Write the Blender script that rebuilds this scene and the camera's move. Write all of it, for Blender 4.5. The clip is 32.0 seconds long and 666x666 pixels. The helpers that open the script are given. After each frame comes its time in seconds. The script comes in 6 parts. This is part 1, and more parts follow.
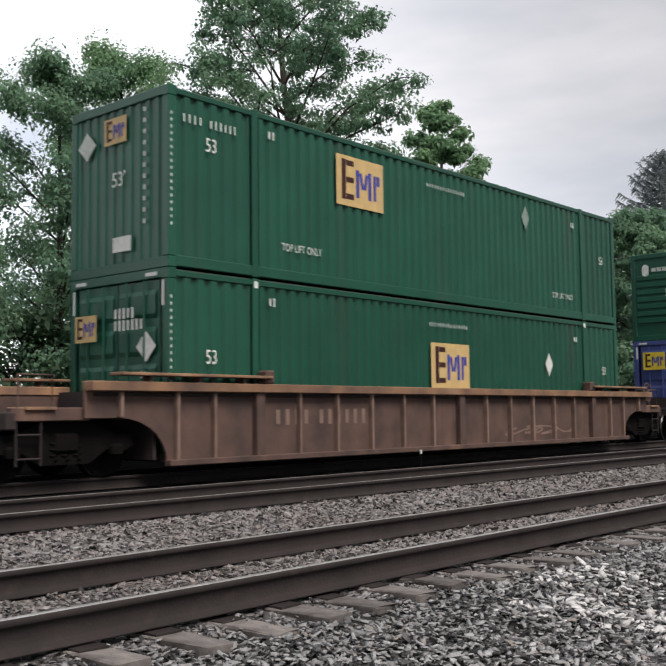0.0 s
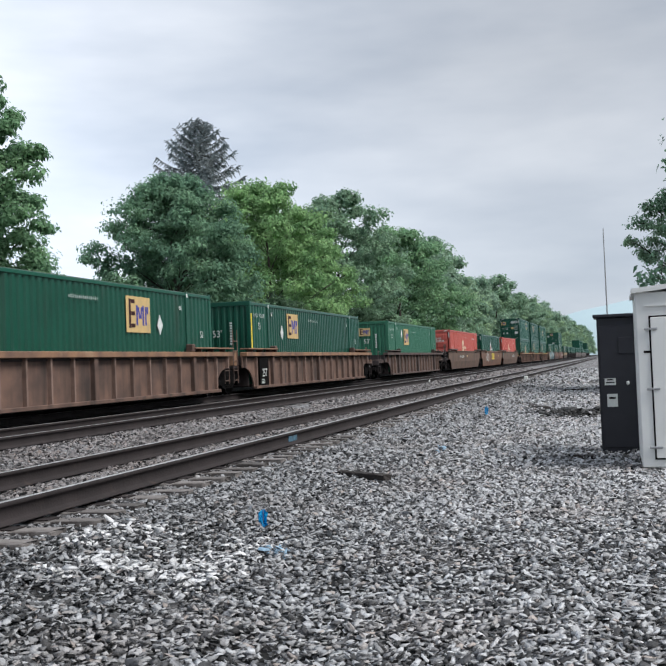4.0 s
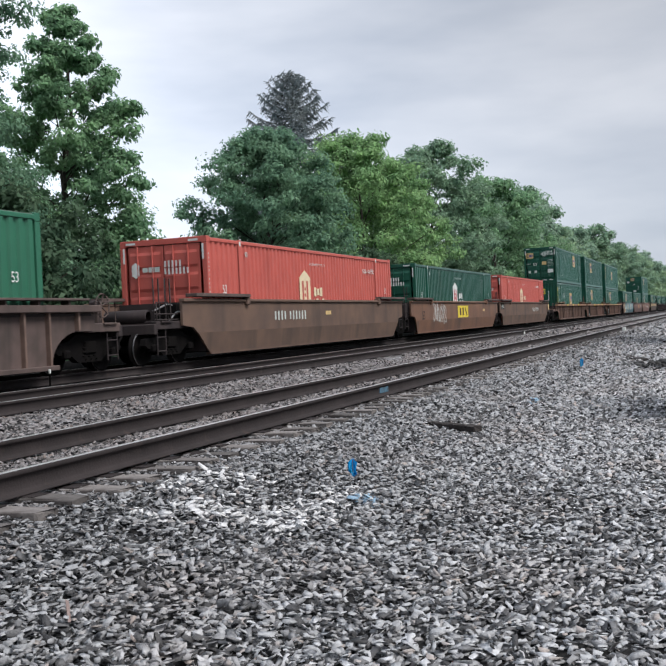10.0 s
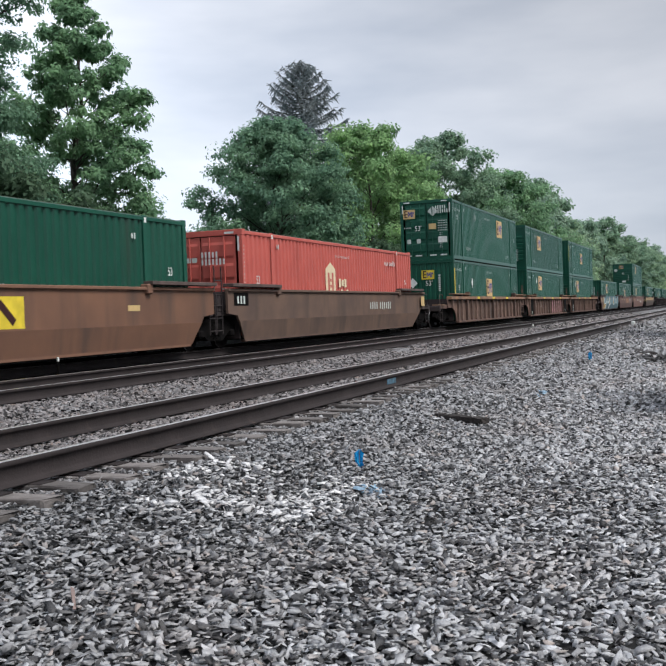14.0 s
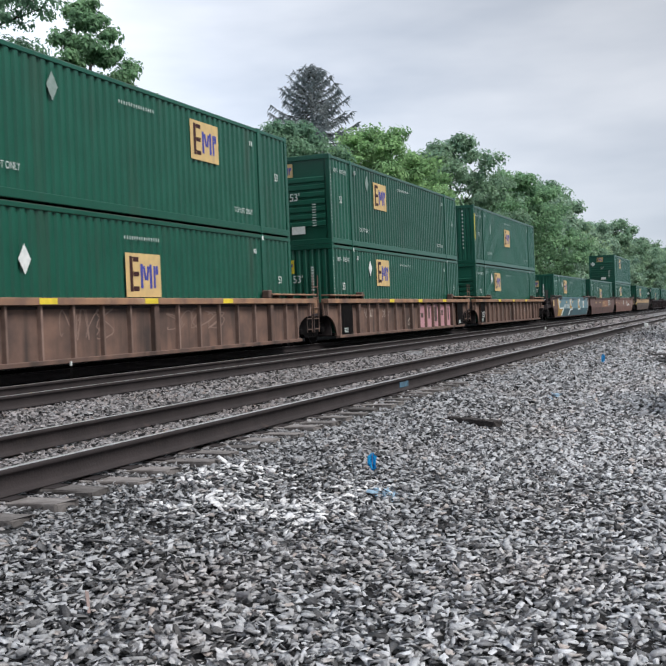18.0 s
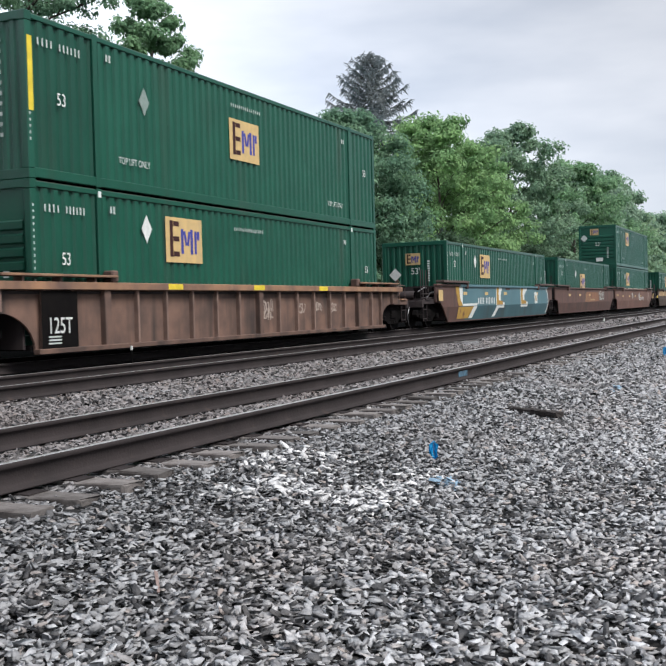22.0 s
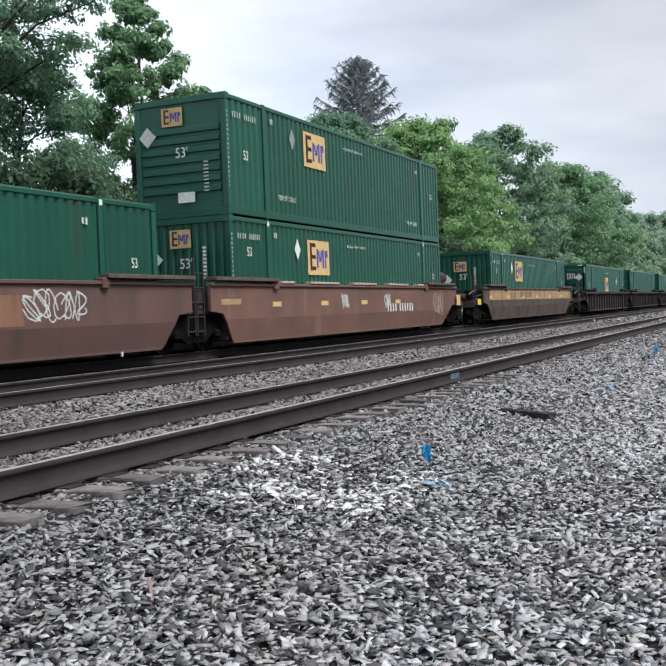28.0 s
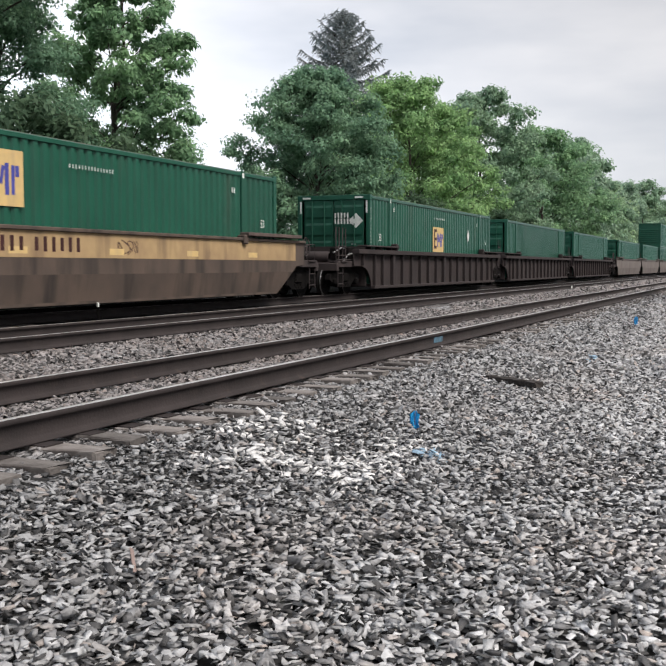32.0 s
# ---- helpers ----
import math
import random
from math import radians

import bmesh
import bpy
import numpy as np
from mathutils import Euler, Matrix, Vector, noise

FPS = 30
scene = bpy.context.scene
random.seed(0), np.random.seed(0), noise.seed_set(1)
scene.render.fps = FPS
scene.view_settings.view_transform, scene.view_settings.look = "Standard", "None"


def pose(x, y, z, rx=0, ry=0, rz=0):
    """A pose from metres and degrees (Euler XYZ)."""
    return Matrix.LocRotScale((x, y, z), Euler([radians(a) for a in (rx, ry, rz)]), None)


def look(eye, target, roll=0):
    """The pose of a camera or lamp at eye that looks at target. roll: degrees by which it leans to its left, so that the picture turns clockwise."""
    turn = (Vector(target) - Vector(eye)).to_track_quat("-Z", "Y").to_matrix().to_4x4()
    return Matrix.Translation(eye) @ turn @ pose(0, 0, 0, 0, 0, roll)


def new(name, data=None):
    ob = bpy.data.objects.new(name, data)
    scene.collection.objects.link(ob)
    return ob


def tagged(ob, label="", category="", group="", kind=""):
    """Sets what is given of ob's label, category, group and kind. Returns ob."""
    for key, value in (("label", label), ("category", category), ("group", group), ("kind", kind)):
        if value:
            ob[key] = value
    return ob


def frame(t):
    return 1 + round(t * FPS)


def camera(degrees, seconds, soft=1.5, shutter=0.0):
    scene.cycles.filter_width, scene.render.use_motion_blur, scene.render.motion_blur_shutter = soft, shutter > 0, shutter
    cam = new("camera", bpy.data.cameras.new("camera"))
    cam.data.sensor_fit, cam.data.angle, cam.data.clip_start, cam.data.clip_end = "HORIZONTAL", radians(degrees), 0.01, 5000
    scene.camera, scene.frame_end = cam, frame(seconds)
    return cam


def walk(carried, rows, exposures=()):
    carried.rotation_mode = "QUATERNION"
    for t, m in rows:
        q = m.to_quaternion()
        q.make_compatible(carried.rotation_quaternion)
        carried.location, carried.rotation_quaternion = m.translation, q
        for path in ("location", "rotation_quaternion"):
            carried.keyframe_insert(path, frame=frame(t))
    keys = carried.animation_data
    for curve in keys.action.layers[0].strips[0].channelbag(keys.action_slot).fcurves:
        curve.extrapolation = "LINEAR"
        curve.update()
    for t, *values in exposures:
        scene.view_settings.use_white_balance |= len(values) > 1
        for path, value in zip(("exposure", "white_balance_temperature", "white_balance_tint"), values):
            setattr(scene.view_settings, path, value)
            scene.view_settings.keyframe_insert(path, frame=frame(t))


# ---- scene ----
cam = camera(36.51, 32.0, soft=1.6, shutter=0.12)
# seconds, x, y, z, yaw, pitch, roll; y runs along the tracks, z = 0 at the near railheads
ROWS = [
    (0.0, -0.053, -0.104, 1.036, 41.220, 4.602, 0.660),
    (0.5, -0.052, -0.091, 1.010, 36.677, 3.827, 0.831),
    (1.0, -0.038, -0.069, 1.011, 31.291, 3.529, 1.090),
    (1.5, -0.041, -0.043, 1.007, 26.811, 3.258, 1.362),
    (2.0, -0.017, -0.042, 1.006, 22.957, 2.917, 1.961),
    (2.5, 0.002, -0.024, 1.006, 19.801, 2.813, 2.376),
    (3.0, 0.017, -0.010, 1.009, 17.185, 2.448, 2.546),
    (3.5, 0.016, -0.007, 1.011, 15.461, 2.058, 2.222),
    (5.5, -0.000, -0.009, 0.999, 17.057, 0.723, 2.281),
    (6.0, -0.001, -0.006, 0.999, 17.752, 0.197, 2.045),
    (6.5, 0.002, 0.004, 0.996, 19.127, -0.302, 2.229),
    (7.0, 0.006, 0.010, 0.999, 20.226, -0.781, 2.461),
    (7.5, 0.030, -0.002, 1.002, 21.150, -0.853, 3.018),
    (8.0, 0.040, -0.009, 0.996, 21.762, -0.530, 2.983),
    (8.5, 0.055, -0.018, 0.995, 22.035, -0.404, 2.748),
    (9.0, 0.066, -0.024, 0.993, 21.662, -0.342, 2.534),
    (9.5, 0.070, -0.024, 0.994, 21.070, -0.406, 2.501),
    (10.0, 0.073, -0.027, 0.996, 20.942, -0.673, 2.571),
    (10.5, 0.082, -0.030, 0.994, 21.031, -0.824, 2.601),
    (11.0, 0.075, -0.020, 0.991, 21.156, -0.888, 2.481),
    (11.5, 0.075, -0.020, 0.996, 21.180, -0.919, 2.300),
    (12.0, 0.065, -0.008, 0.991, 21.025, -1.004, 2.035),
    (12.5, 0.063, -0.002, 0.991, 20.987, -1.120, 1.828),
    (13.0, 0.059, -0.001, 0.991, 21.191, -1.184, 1.839),
    (13.5, 0.066, -0.005, 0.990, 21.309, -1.208, 2.036),
    (14.0, 0.070, -0.010, 0.991, 21.417, -1.169, 2.027),
    (14.5, 0.068, -0.006, 0.992, 21.424, -1.001, 2.060),
    (16.5, 0.074, -0.013, 0.988, 21.475, -0.880, 2.384),
    (17.0, 0.072, -0.015, 0.987, 21.665, -1.071, 2.303),
    (17.5, 0.076, -0.017, 0.991, 21.959, -1.113, 2.403),
    (18.0, 0.066, -0.013, 0.992, 22.090, -0.955, 2.249),
    (18.5, 0.064, -0.010, 0.989, 22.044, -0.933, 2.419),
    (19.0, 0.066, -0.009, 0.990, 21.959, -1.039, 2.616),
    (19.5, 0.074, -0.019, 0.991, 22.128, -0.975, 2.650),
    (20.0, 0.067, -0.023, 0.990, 22.553, -0.835, 2.598),
    (20.5, 0.049, -0.023, 0.989, 23.083, -0.698, 2.530),
    (21.0, 0.036, -0.032, 0.987, 23.854, -0.848, 2.184),
    (21.5, 0.012, -0.036, 0.984, 24.511, -1.279, 1.760),
    (22.0, -0.014, -0.039, 0.979, 25.157, -1.493, 1.494),
    (22.5, -0.022, -0.044, 0.979, 25.853, -1.361, 1.612),
    (23.0, -0.020, -0.054, 0.980, 26.418, -1.399, 1.742),
    (23.5, -0.018, -0.046, 0.979, 26.490, -1.770, 1.982),
    (24.0, 0.003, -0.044, 0.979, 26.064, -1.737, 2.376),
    (24.5, 0.005, -0.036, 0.981, 25.806, -1.627, 2.441),
    (25.0, 0.007, -0.038, 0.981, 25.772, -1.704, 2.348),
    (25.5, 0.009, -0.038, 0.983, 25.638, -1.715, 2.289),
    (26.0, 0.002, -0.032, 0.981, 25.198, -1.697, 2.326),
    (26.5, 0.002, -0.024, 0.975, 24.722, -1.641, 2.432),
    (28.5, -0.059, 0.003, 0.974, 24.652, -1.235, 2.141),
    (29.0, -0.084, 0.093, 0.996, 25.370, -1.937, 1.895),
    (29.5, -0.099, 0.153, 1.022, 26.252, -3.470, 2.807),
    (30.0, -0.141, 0.202, 1.021, 24.149, -4.490, 3.169),
    (30.5, -0.203, 0.178, 1.010, 22.991, -3.896, 1.423),
    (31.0, -0.235, 0.177, 1.014, 23.590, -3.271, 0.784),
    (31.5, -0.275, 0.196, 1.005, 23.954, -3.931, 0.222),
    (32.0, -0.283, 0.209, 0.999, 23.200, -3.760, -0.004),
]
walk(cam, [(t, pose(x, y, z, 90 + pitch, roll, yaw)) for t, x, y, z, yaw, pitch, roll in ROWS],
     exposures=[(0.0, -0.1, 6950, 14), (1.0, -0.06, 6550, 12), (2.0, -0.18, 6400, 11), (3.0, -0.27, 6300, 10), (3.5, 0.08, 6300, 10), (6.0, 0.15, 6350, 10), (8.0, 0.2, 6350, 10), (10.0, 0.09, 6350, 12), (14.0, 0.05, 6350, 12), (17.0, 0.1, 6350, 11), (19.0, 0.22, 6350, 11), (22.0, 0.28, 6400, 12), (24.0, 0.33, 6400, 12), (26.5, 0.3, 6400, 12), (29.0, 0.28, 6350, 11), (30.0, 0.4, 6650, 13), (31.0, 0.33, 6850, 13), (32.0, 0.27, 6850, 13)])

# ---- light: a bright overcast sky ----
def make_world():
    w = bpy.data.worlds.new("overcast_sky")
    scene.world = w
    w.use_nodes = True
    nt = w.node_tree
    nt.nodes.clear()
    N, L = nt.nodes.new, nt.links.new
    out, bg = N("ShaderNodeOutputWorld"), N("ShaderNodeBackground")
    sky = N("ShaderNodeTexSky")
    sky.sky_type, sky.sun_disc = "NISHITA", False
    sky.sun_elevation, sky.sun_rotation = radians(51), radians(103)
    tc, mp = N("ShaderNodeTexCoord"), N("ShaderNodeMapping")
    mp.inputs["Scale"].default_value = (1.0, 1.0, 3.4)
    L(tc.outputs["Generated"], mp.inputs["Vector"])
    n1, n2 = N("ShaderNodeTexNoise"), N("ShaderNodeTexNoise")
    n1.inputs["Scale"].default_value, n1.inputs["Detail"].default_value, n1.inputs["Roughness"].default_value = 2.3, 5, 0.5
    L(mp.outputs["Vector"], n1.inputs["Vector"])
    ramp = N("ShaderNodeValToRGB")
    e = ramp.color_ramp.elements
    e[0].position, e[0].color = 0.30, (0.45, 0.51, 0.60, 1)
    e[1].position, e[1].color = 0.66, (0.86, 0.89, 0.935, 1)
    L(n1.outputs["Fac"], ramp.inputs["Fac"])
    sc = N("ShaderNodeVectorMath")
    sc.operation = "SCALE"
    sc.inputs["Scale"].default_value = 0.10
    L(sky.outputs["Color"], sc.inputs[0])
    mix = N("ShaderNodeMix")
    mix.data_type = "RGBA"
    mix.inputs["Factor"].default_value = 0.86
    L(sc.outputs["Vector"], mix.inputs["A"])
    L(ramp.outputs["Color"], mix.inputs["B"])
    bg.inputs["Strength"].default_value = 1.0
    sx, up = N("ShaderNodeSeparateXYZ"), N("ShaderNodeMapRange")
    L(tc.outputs["Generated"], sx.inputs[0])
    up.interpolation_type = "SMOOTHSTEP"
    up.inputs["From Min"].default_value, up.inputs["From Max"].default_value = 0.0, -0.72
    up.inputs["To Min"].default_value, up.inputs["To Max"].default_value = 0.74, 1.34
    L(sx.outputs["X"], up.inputs["Value"])
    low = N("ShaderNodeMapRange")
    low.inputs["From Min"].default_value, low.inputs["From Max"].default_value = 0.0, 0.28
    low.inputs["To Min"].default_value, low.inputs["To Max"].default_value = 1.36, 0.97
    L(sx.outputs["Z"], low.inputs["Value"])
    both = N("ShaderNodeMath")
    both.operation = "MULTIPLY"
    L(up.outputs["Result"], both.inputs[0])
    L(low.outputs["Result"], both.inputs[1])
    west, all3 = N("ShaderNodeMapRange"), N("ShaderNodeMath")
    west.interpolation_type = "SMOOTHSTEP"
    west.inputs["From Min"].default_value, west.inputs["From Max"].default_value = -0.42, -0.8
    west.inputs["To Min"].default_value, west.inputs["To Max"].default_value = 1.0, 1.35
    L(sx.outputs["X"], west.inputs["Value"])
    all3.operation = "MULTIPLY"
    L(both.outputs["Value"], all3.inputs[0])
    L(west.outputs["Result"], all3.inputs[1])
    glow = N("ShaderNodeVectorMath")
    glow.operation = "SCALE"
    L(mix.outputs["Result"], glow.inputs[0])
    L(all3.outputs["Value"], glow.inputs["Scale"])
    L(glow.outputs["Vector"], bg.inputs["Color"])
    L(bg.outputs["Background"], out.inputs["Surface"])


make_world()
sun = new("sun", bpy.data.lights.new("sun", "SUN"))
sun.data.energy, sun.data.angle, sun.data.color = 3.6, radians(25), (1.0, 0.97, 0.92)
sun.matrix_world = look((45, -10, 58), (0, 0, 0))


# ---- materials ----
def mat(name, c, rough=0.7, metal=0.0, c2=None, scale=4.0, bump=0.0, bscale=60.0, dirt=None, dscale=1.2, dpos=0.55, streak=False, island=0.0, objrand=0.0, spec=0.4):
    """A node material: two-scale colour variation, dirt patches, fine relief."""
    m = bpy.data.materials.new(name)
    m.use_nodes = True
    nt = m.node_tree
    N, L = nt.nodes.new, nt.links.new
    p = nt.nodes["Principled BSDF"]
    p.inputs["Roughness"].default_value, p.inputs["Metallic"].default_value = rough, metal
    p.inputs["Specular IOR Level"].default_value = spec
    tc = N("ShaderNodeTexCoord")
    vec = tc.outputs["Object"]
    if streak:
        mp = N("ShaderNodeMapping")
        mp.inputs["Scale"].default_value = (1, 1, 0.12)
        L(vec, mp.inputs["Vector"])
        svec = mp.outputs["Vector"]
    else:
        svec = vec
    n = N("ShaderNodeTexNoise")
    n.inputs["Scale"].default_value, n.inputs["Detail"].default_value = scale, 6
    L(vec, n.inputs["Vector"])
    c2 = c2 or tuple(v * 0.72 for v in c)
    r = N("ShaderNodeValToRGB")
    r.color_ramp.elements[0].position, r.color_ramp.elements[0].color = 0.3, (*c2, 1)
    r.color_ramp.elements[1].position, r.color_ramp.elements[1].color = 0.7, (*c, 1)
    L(n.outputs["Fac"], r.inputs["Fac"])
    col = r.outputs["Color"]
    if dirt:
        d = N("ShaderNodeTexNoise")
        d.inputs["Scale"].default_value, d.inputs["Detail"].default_value = dscale, 8
        L(svec, d.inputs["Vector"])
        dr = N("ShaderNodeMapRange")
        dr.inputs["From Min"].default_value, dr.inputs["From Max"].default_value = dpos, dpos + 0.2
        L(d.outputs["Fac"], dr.inputs["Value"])
        mx = N("ShaderNodeMix")
        mx.data_type = "RGBA"
        L(dr.outputs["Result"], mx.inputs["Factor"])
        L(col, mx.inputs["A"])
        mx.inputs["B"].default_value = (*dirt, 1)
        col = mx.outputs["Result"]
    for amount, sock in ((island, ("ShaderNodeNewGeometry", "Random Per Island")), (objrand, ("ShaderNodeObjectInfo", "Random"))):
        if amount:
            g = N(sock[0])
            mr = N("ShaderNodeMapRange")
            mr.inputs["To Min"].default_value, mr.inputs["To Max"].default_value = 1 - amount, 1 + amount
            L(g.outputs[sock[1]], mr.inputs["Value"])
            sm = N("ShaderNodeVectorMath")
            sm.operation = "SCALE"
            L(col, sm.inputs[0])
            L(mr.outputs["Result"], sm.inputs["Scale"])
            col = sm.outputs["Vector"]
    L(col, p.inputs["Base Color"])
    if bump:
        b, bn = N("ShaderNodeBump"), N("ShaderNodeTexNoise")
        bn.inputs["Scale"].default_value, bn.inputs["Detail"].default_value = bscale, 5
        L(vec, bn.inputs["Vector"])
        L(bn.outputs["Fac"], b.inputs["Height"])
        b.inputs["Strength"].default_value, b.inputs["Distance"].default_value = bump, 0.02
        L(b.outputs["Normal"], p.inputs["Normal"])
    return m


def leaf_mat(name, c, island=0.3):
    m = mat(name, c, rough=0.6, c2=(c[0] * 0.5, c[1] * 0.6, c[2] * 0.66), scale=0.55, island=island, spec=0.12)
    nt = m.node_tree
    p, out = nt.nodes["Principled BSDF"], nt.nodes["Material Output"]
    src = p.inputs["Base Color"].links[0].from_socket
    tr, mx = nt.nodes.new("ShaderNodeBsdfTranslucent"), nt.nodes.new("ShaderNodeMixShader")
    mx.inputs["Fac"].default_value = 0.5
    nt.links.new(src, tr.inputs["Color"])
    nt.links.new(p.outputs["BSDF"], mx.inputs[1])
    nt.links.new(tr.outputs["BSDF"], mx.inputs[2])
    nt.links.new(mx.outputs["Shader"], out.inputs["Surface"])
    return m


def stone_mat(name, dark, light, brown=True):
    m = bpy.data.materials.new(name)
    m.use_nodes = True
    nt = m.node_tree
    N, L = nt.nodes.new, nt.links.new
    p = nt.nodes["Principled BSDF"]
    p.inputs["Roughness"].default_value = 0.62
    g, r = N("ShaderNodeNewGeometry"), N("ShaderNodeValToRGB")
    el = r.color_ramp.elements
    el[0].color, el[1].color = (*dark, 1), (*light, 1)
    if brown:
        # low end near black: these stones are painted as shaded gaps
        for pos, c in ((0.20, (0.030, 0.030, 0.031)), (0.34, (0.098, 0.099, 0.102)), (0.52, (0.124, 0.126, 0.130)), (0.56, (0.146, 0.128, 0.118)), (0.60, (0.138, 0.141, 0.145)), (0.88, (0.172, 0.175, 0.181))):
            k = el.new(pos)
            k.color = (*c, 1)
    L(g.outputs["Random Per Island"], r.inputs["Fac"])
    tc, n, mx = N("ShaderNodeTexCoord"), N("ShaderNodeTexNoise"), N("ShaderNodeMix")
    n.inputs["Scale"].default_value, n.inputs["Detail"].default_value = 36, 3
    L(tc.outputs["Object"], n.inputs["Vector"])
    mx.data_type, mx.blend_type = "RGBA", "MULTIPLY"
    mx.inputs["Factor"].default_value = 0.5
    L(r.outputs["Color"], mx.inputs["A"])
    L(n.outputs["Fac"], mx.inputs["B"])
    n2, mx2, mr = N("ShaderNodeTexNoise"), N("ShaderNodeMix"), N("ShaderNodeMapRange")
    n2.inputs["Scale"].default_value, n2.inputs["Detail"].default_value = 0.7, 3
    L(tc.outputs["Object"], n2.inputs["Vector"])
    mr.inputs["From Min"].default_value, mr.inputs["From Max"].default_value = 0.52, 0.7
    L(n2.outputs["Fac"], mr.inputs["Value"])
    mx2.data_type, mx2.blend_type = "RGBA", "MULTIPLY"
    L(mr.outputs["Result"], mx2.inputs["Factor"])
    L(mx.outputs["Result"], mx2.inputs["A"])
    mx2.inputs["B"].default_value = (0.93, 0.88, 0.85, 1) if brown else (1, 1, 1, 1)
    sep, rust, mx3 = N("ShaderNodeSeparateXYZ"), N("ShaderNodeMapRange"), N("ShaderNodeMix")
    L(tc.outputs["Object"], sep.inputs[0])
    rust.inputs["From Min"].default_value, rust.inputs["From Max"].default_value = -4.3, -5.0
    L(sep.outputs["X"], rust.inputs["Value"])
    mx3.data_type, mx3.blend_type = "RGBA", "MULTIPLY"
    L(rust.outputs["Result"], mx3.inputs["Factor"])
    L(mx2.outputs["Result"], mx3.inputs["A"])
    mx3.inputs["B"].default_value = (0.84, 0.77, 0.745, 1)  # brake dust between the rails
    clean = N("ShaderNodeMapRange")
    clean.inputs["From Min"].default_value, clean.inputs["From Max"].default_value = -4.0, -1.0
    clean.inputs["To Min"].default_value, clean.inputs["To Max"].default_value = (2.4, 3.65) if brown else (1.25, 1.25)
    L(sep.outputs["X"], clean.inputs["Value"])
    sc = N("ShaderNodeVectorMath")
    sc.operation = "SCALE"
    L(clean.outputs["Result"], sc.inputs["Scale"])
    L(mx3.outputs["Result"], sc.inputs[0])
    L(sc.outputs["Vector"], p.inputs["Base Color"])
    bn, bp = N("ShaderNodeTexNoise"), N("ShaderNodeBump")
    bn.inputs["Scale"].default_value, bn.inputs["Detail"].default_value, bn.inputs["Roughness"].default_value = 70, 4, 0.6
    L(tc.outputs["Object"], bn.inputs["Vector"])
    L(bn.outputs["Fac"], bp.inputs["Height"])
    bp.inputs["Strength"].default_value, bp.inputs["Distance"].default_value = 0.6, 0.018
    L(bp.outputs["Normal"], p.inputs["Normal"])
    return m


def ground_mat():
    """Crushed stone seen from afar: stone cells with dark gaps."""
    m = bpy.data.materials.new("ballast_bed")
    m.use_nodes = True
    nt = m.node_tree
    N, L = nt.nodes.new, nt.links.new
    p = nt.nodes["Principled BSDF"]
    p.inputs["Roughness"].default_value = 0.8
    tc, v, r = N("ShaderNodeTexCoord"), N("ShaderNodeTexVoronoi"), N("ShaderNodeValToRGB")
    v.inputs["Scale"].default_value = 17
    L(tc.outputs["Object"], v.inputs["Vector"])
    sep = N("ShaderNodeSeparateColor")
    L(v.outputs["Color"], sep.inputs["Color"])
    el = r.color_ramp.elements
    el[0].color, el[1].color = (0.032, 0.032, 0.033, 1), (0.40, 0.404, 0.42, 1)
    k = el.new(0.6)
    k.color = (0.18, 0.179, 0.182, 1)
    L(sep.outputs["Red"], r.inputs["Fac"])
    n, mx, mr = N("ShaderNodeTexNoise"), N("ShaderNodeMix"), N("ShaderNodeMapRange")
    n.inputs["Scale"].default_value, n.inputs["Detail"].default_value = 0.5, 5
    L(tc.outputs["Object"], n.inputs["Vector"])
    mr.inputs["From Min"].default_value, mr.inputs["From Max"].default_value = 0.45, 0.7
    L(n.outputs["Fac"], mr.inputs["Value"])
    mx.data_type, mx.blend_type = "RGBA", "MULTIPLY"
    L(mr.outputs["Result"], mx.inputs["Factor"])
    L(r.outputs["Color"], mx.inputs["A"])
    mx.inputs["B"].default_value = (0.9, 0.82, 0.78, 1)
    v2, mr2, mx2 = N("ShaderNodeTexNoise"), N("ShaderNodeMapRange"), N("ShaderNodeMix")
    v2.inputs["Scale"].default_value, v2.inputs["Detail"].default_value, v2.inputs["Roughness"].default_value = 2.2, 8, 0.75
    L(tc.outputs["Object"], v2.inputs["Vector"])
    mr2.inputs["From Min"].default_value, mr2.inputs["From Max"].default_value = 0.40, 0.62
    mr2.inputs["To Min"].default_value, mr2.inputs["To Max"].default_value = 0.7, 1.3
    L(v2.outputs["Fac"], mr2.inputs["Value"])
    mx2.data_type, mx2.blend_type = "RGBA", "MULTIPLY"
    mx2.inputs["Factor"].default_value = 1.0
    L(mx.outputs["Result"], mx2.inputs["A"])
    L(mr2.outputs["Result"], mx2.inputs["B"])
    L(mx2.outputs["Result"], p.inputs["Base Color"])
    b = N("ShaderNodeBump")
    b.inputs["Distance"].default_value = 0.04
    L(v.outputs["Distance"], b.inputs["Height"])
    b.invert = True
    L(b.outputs["Normal"], p.inputs["Normal"])
    return m


GREEN = mat("green_container_paint", (0.011, 0.085, 0.055), 0.34, c2=(0.009, 0.069, 0.045), scale=1.2, dirt=(0.026, 0.064, 0.044), dscale=0.9, dpos=0.56, streak=True, bump=0.06, objrand=0.14)
LGREEN = mat("fresh_green_paint", (0.034, 0.148, 0.09), 0.42, c2=(0.027, 0.128, 0.078), scale=1.5, dirt=(0.03, 0.10, 0.06), dscale=0.9, dpos=0.62, streak=True, bump=0.05)
RED = mat("red_container_paint", (0.51, 0.112, 0.088), 0.5, c2=(0.44, 0.095, 0.076), scale=1.5, dirt=(0.33, 0.07, 0.055), dscale=0.8, dpos=0.58, streak=True, bump=0.05)
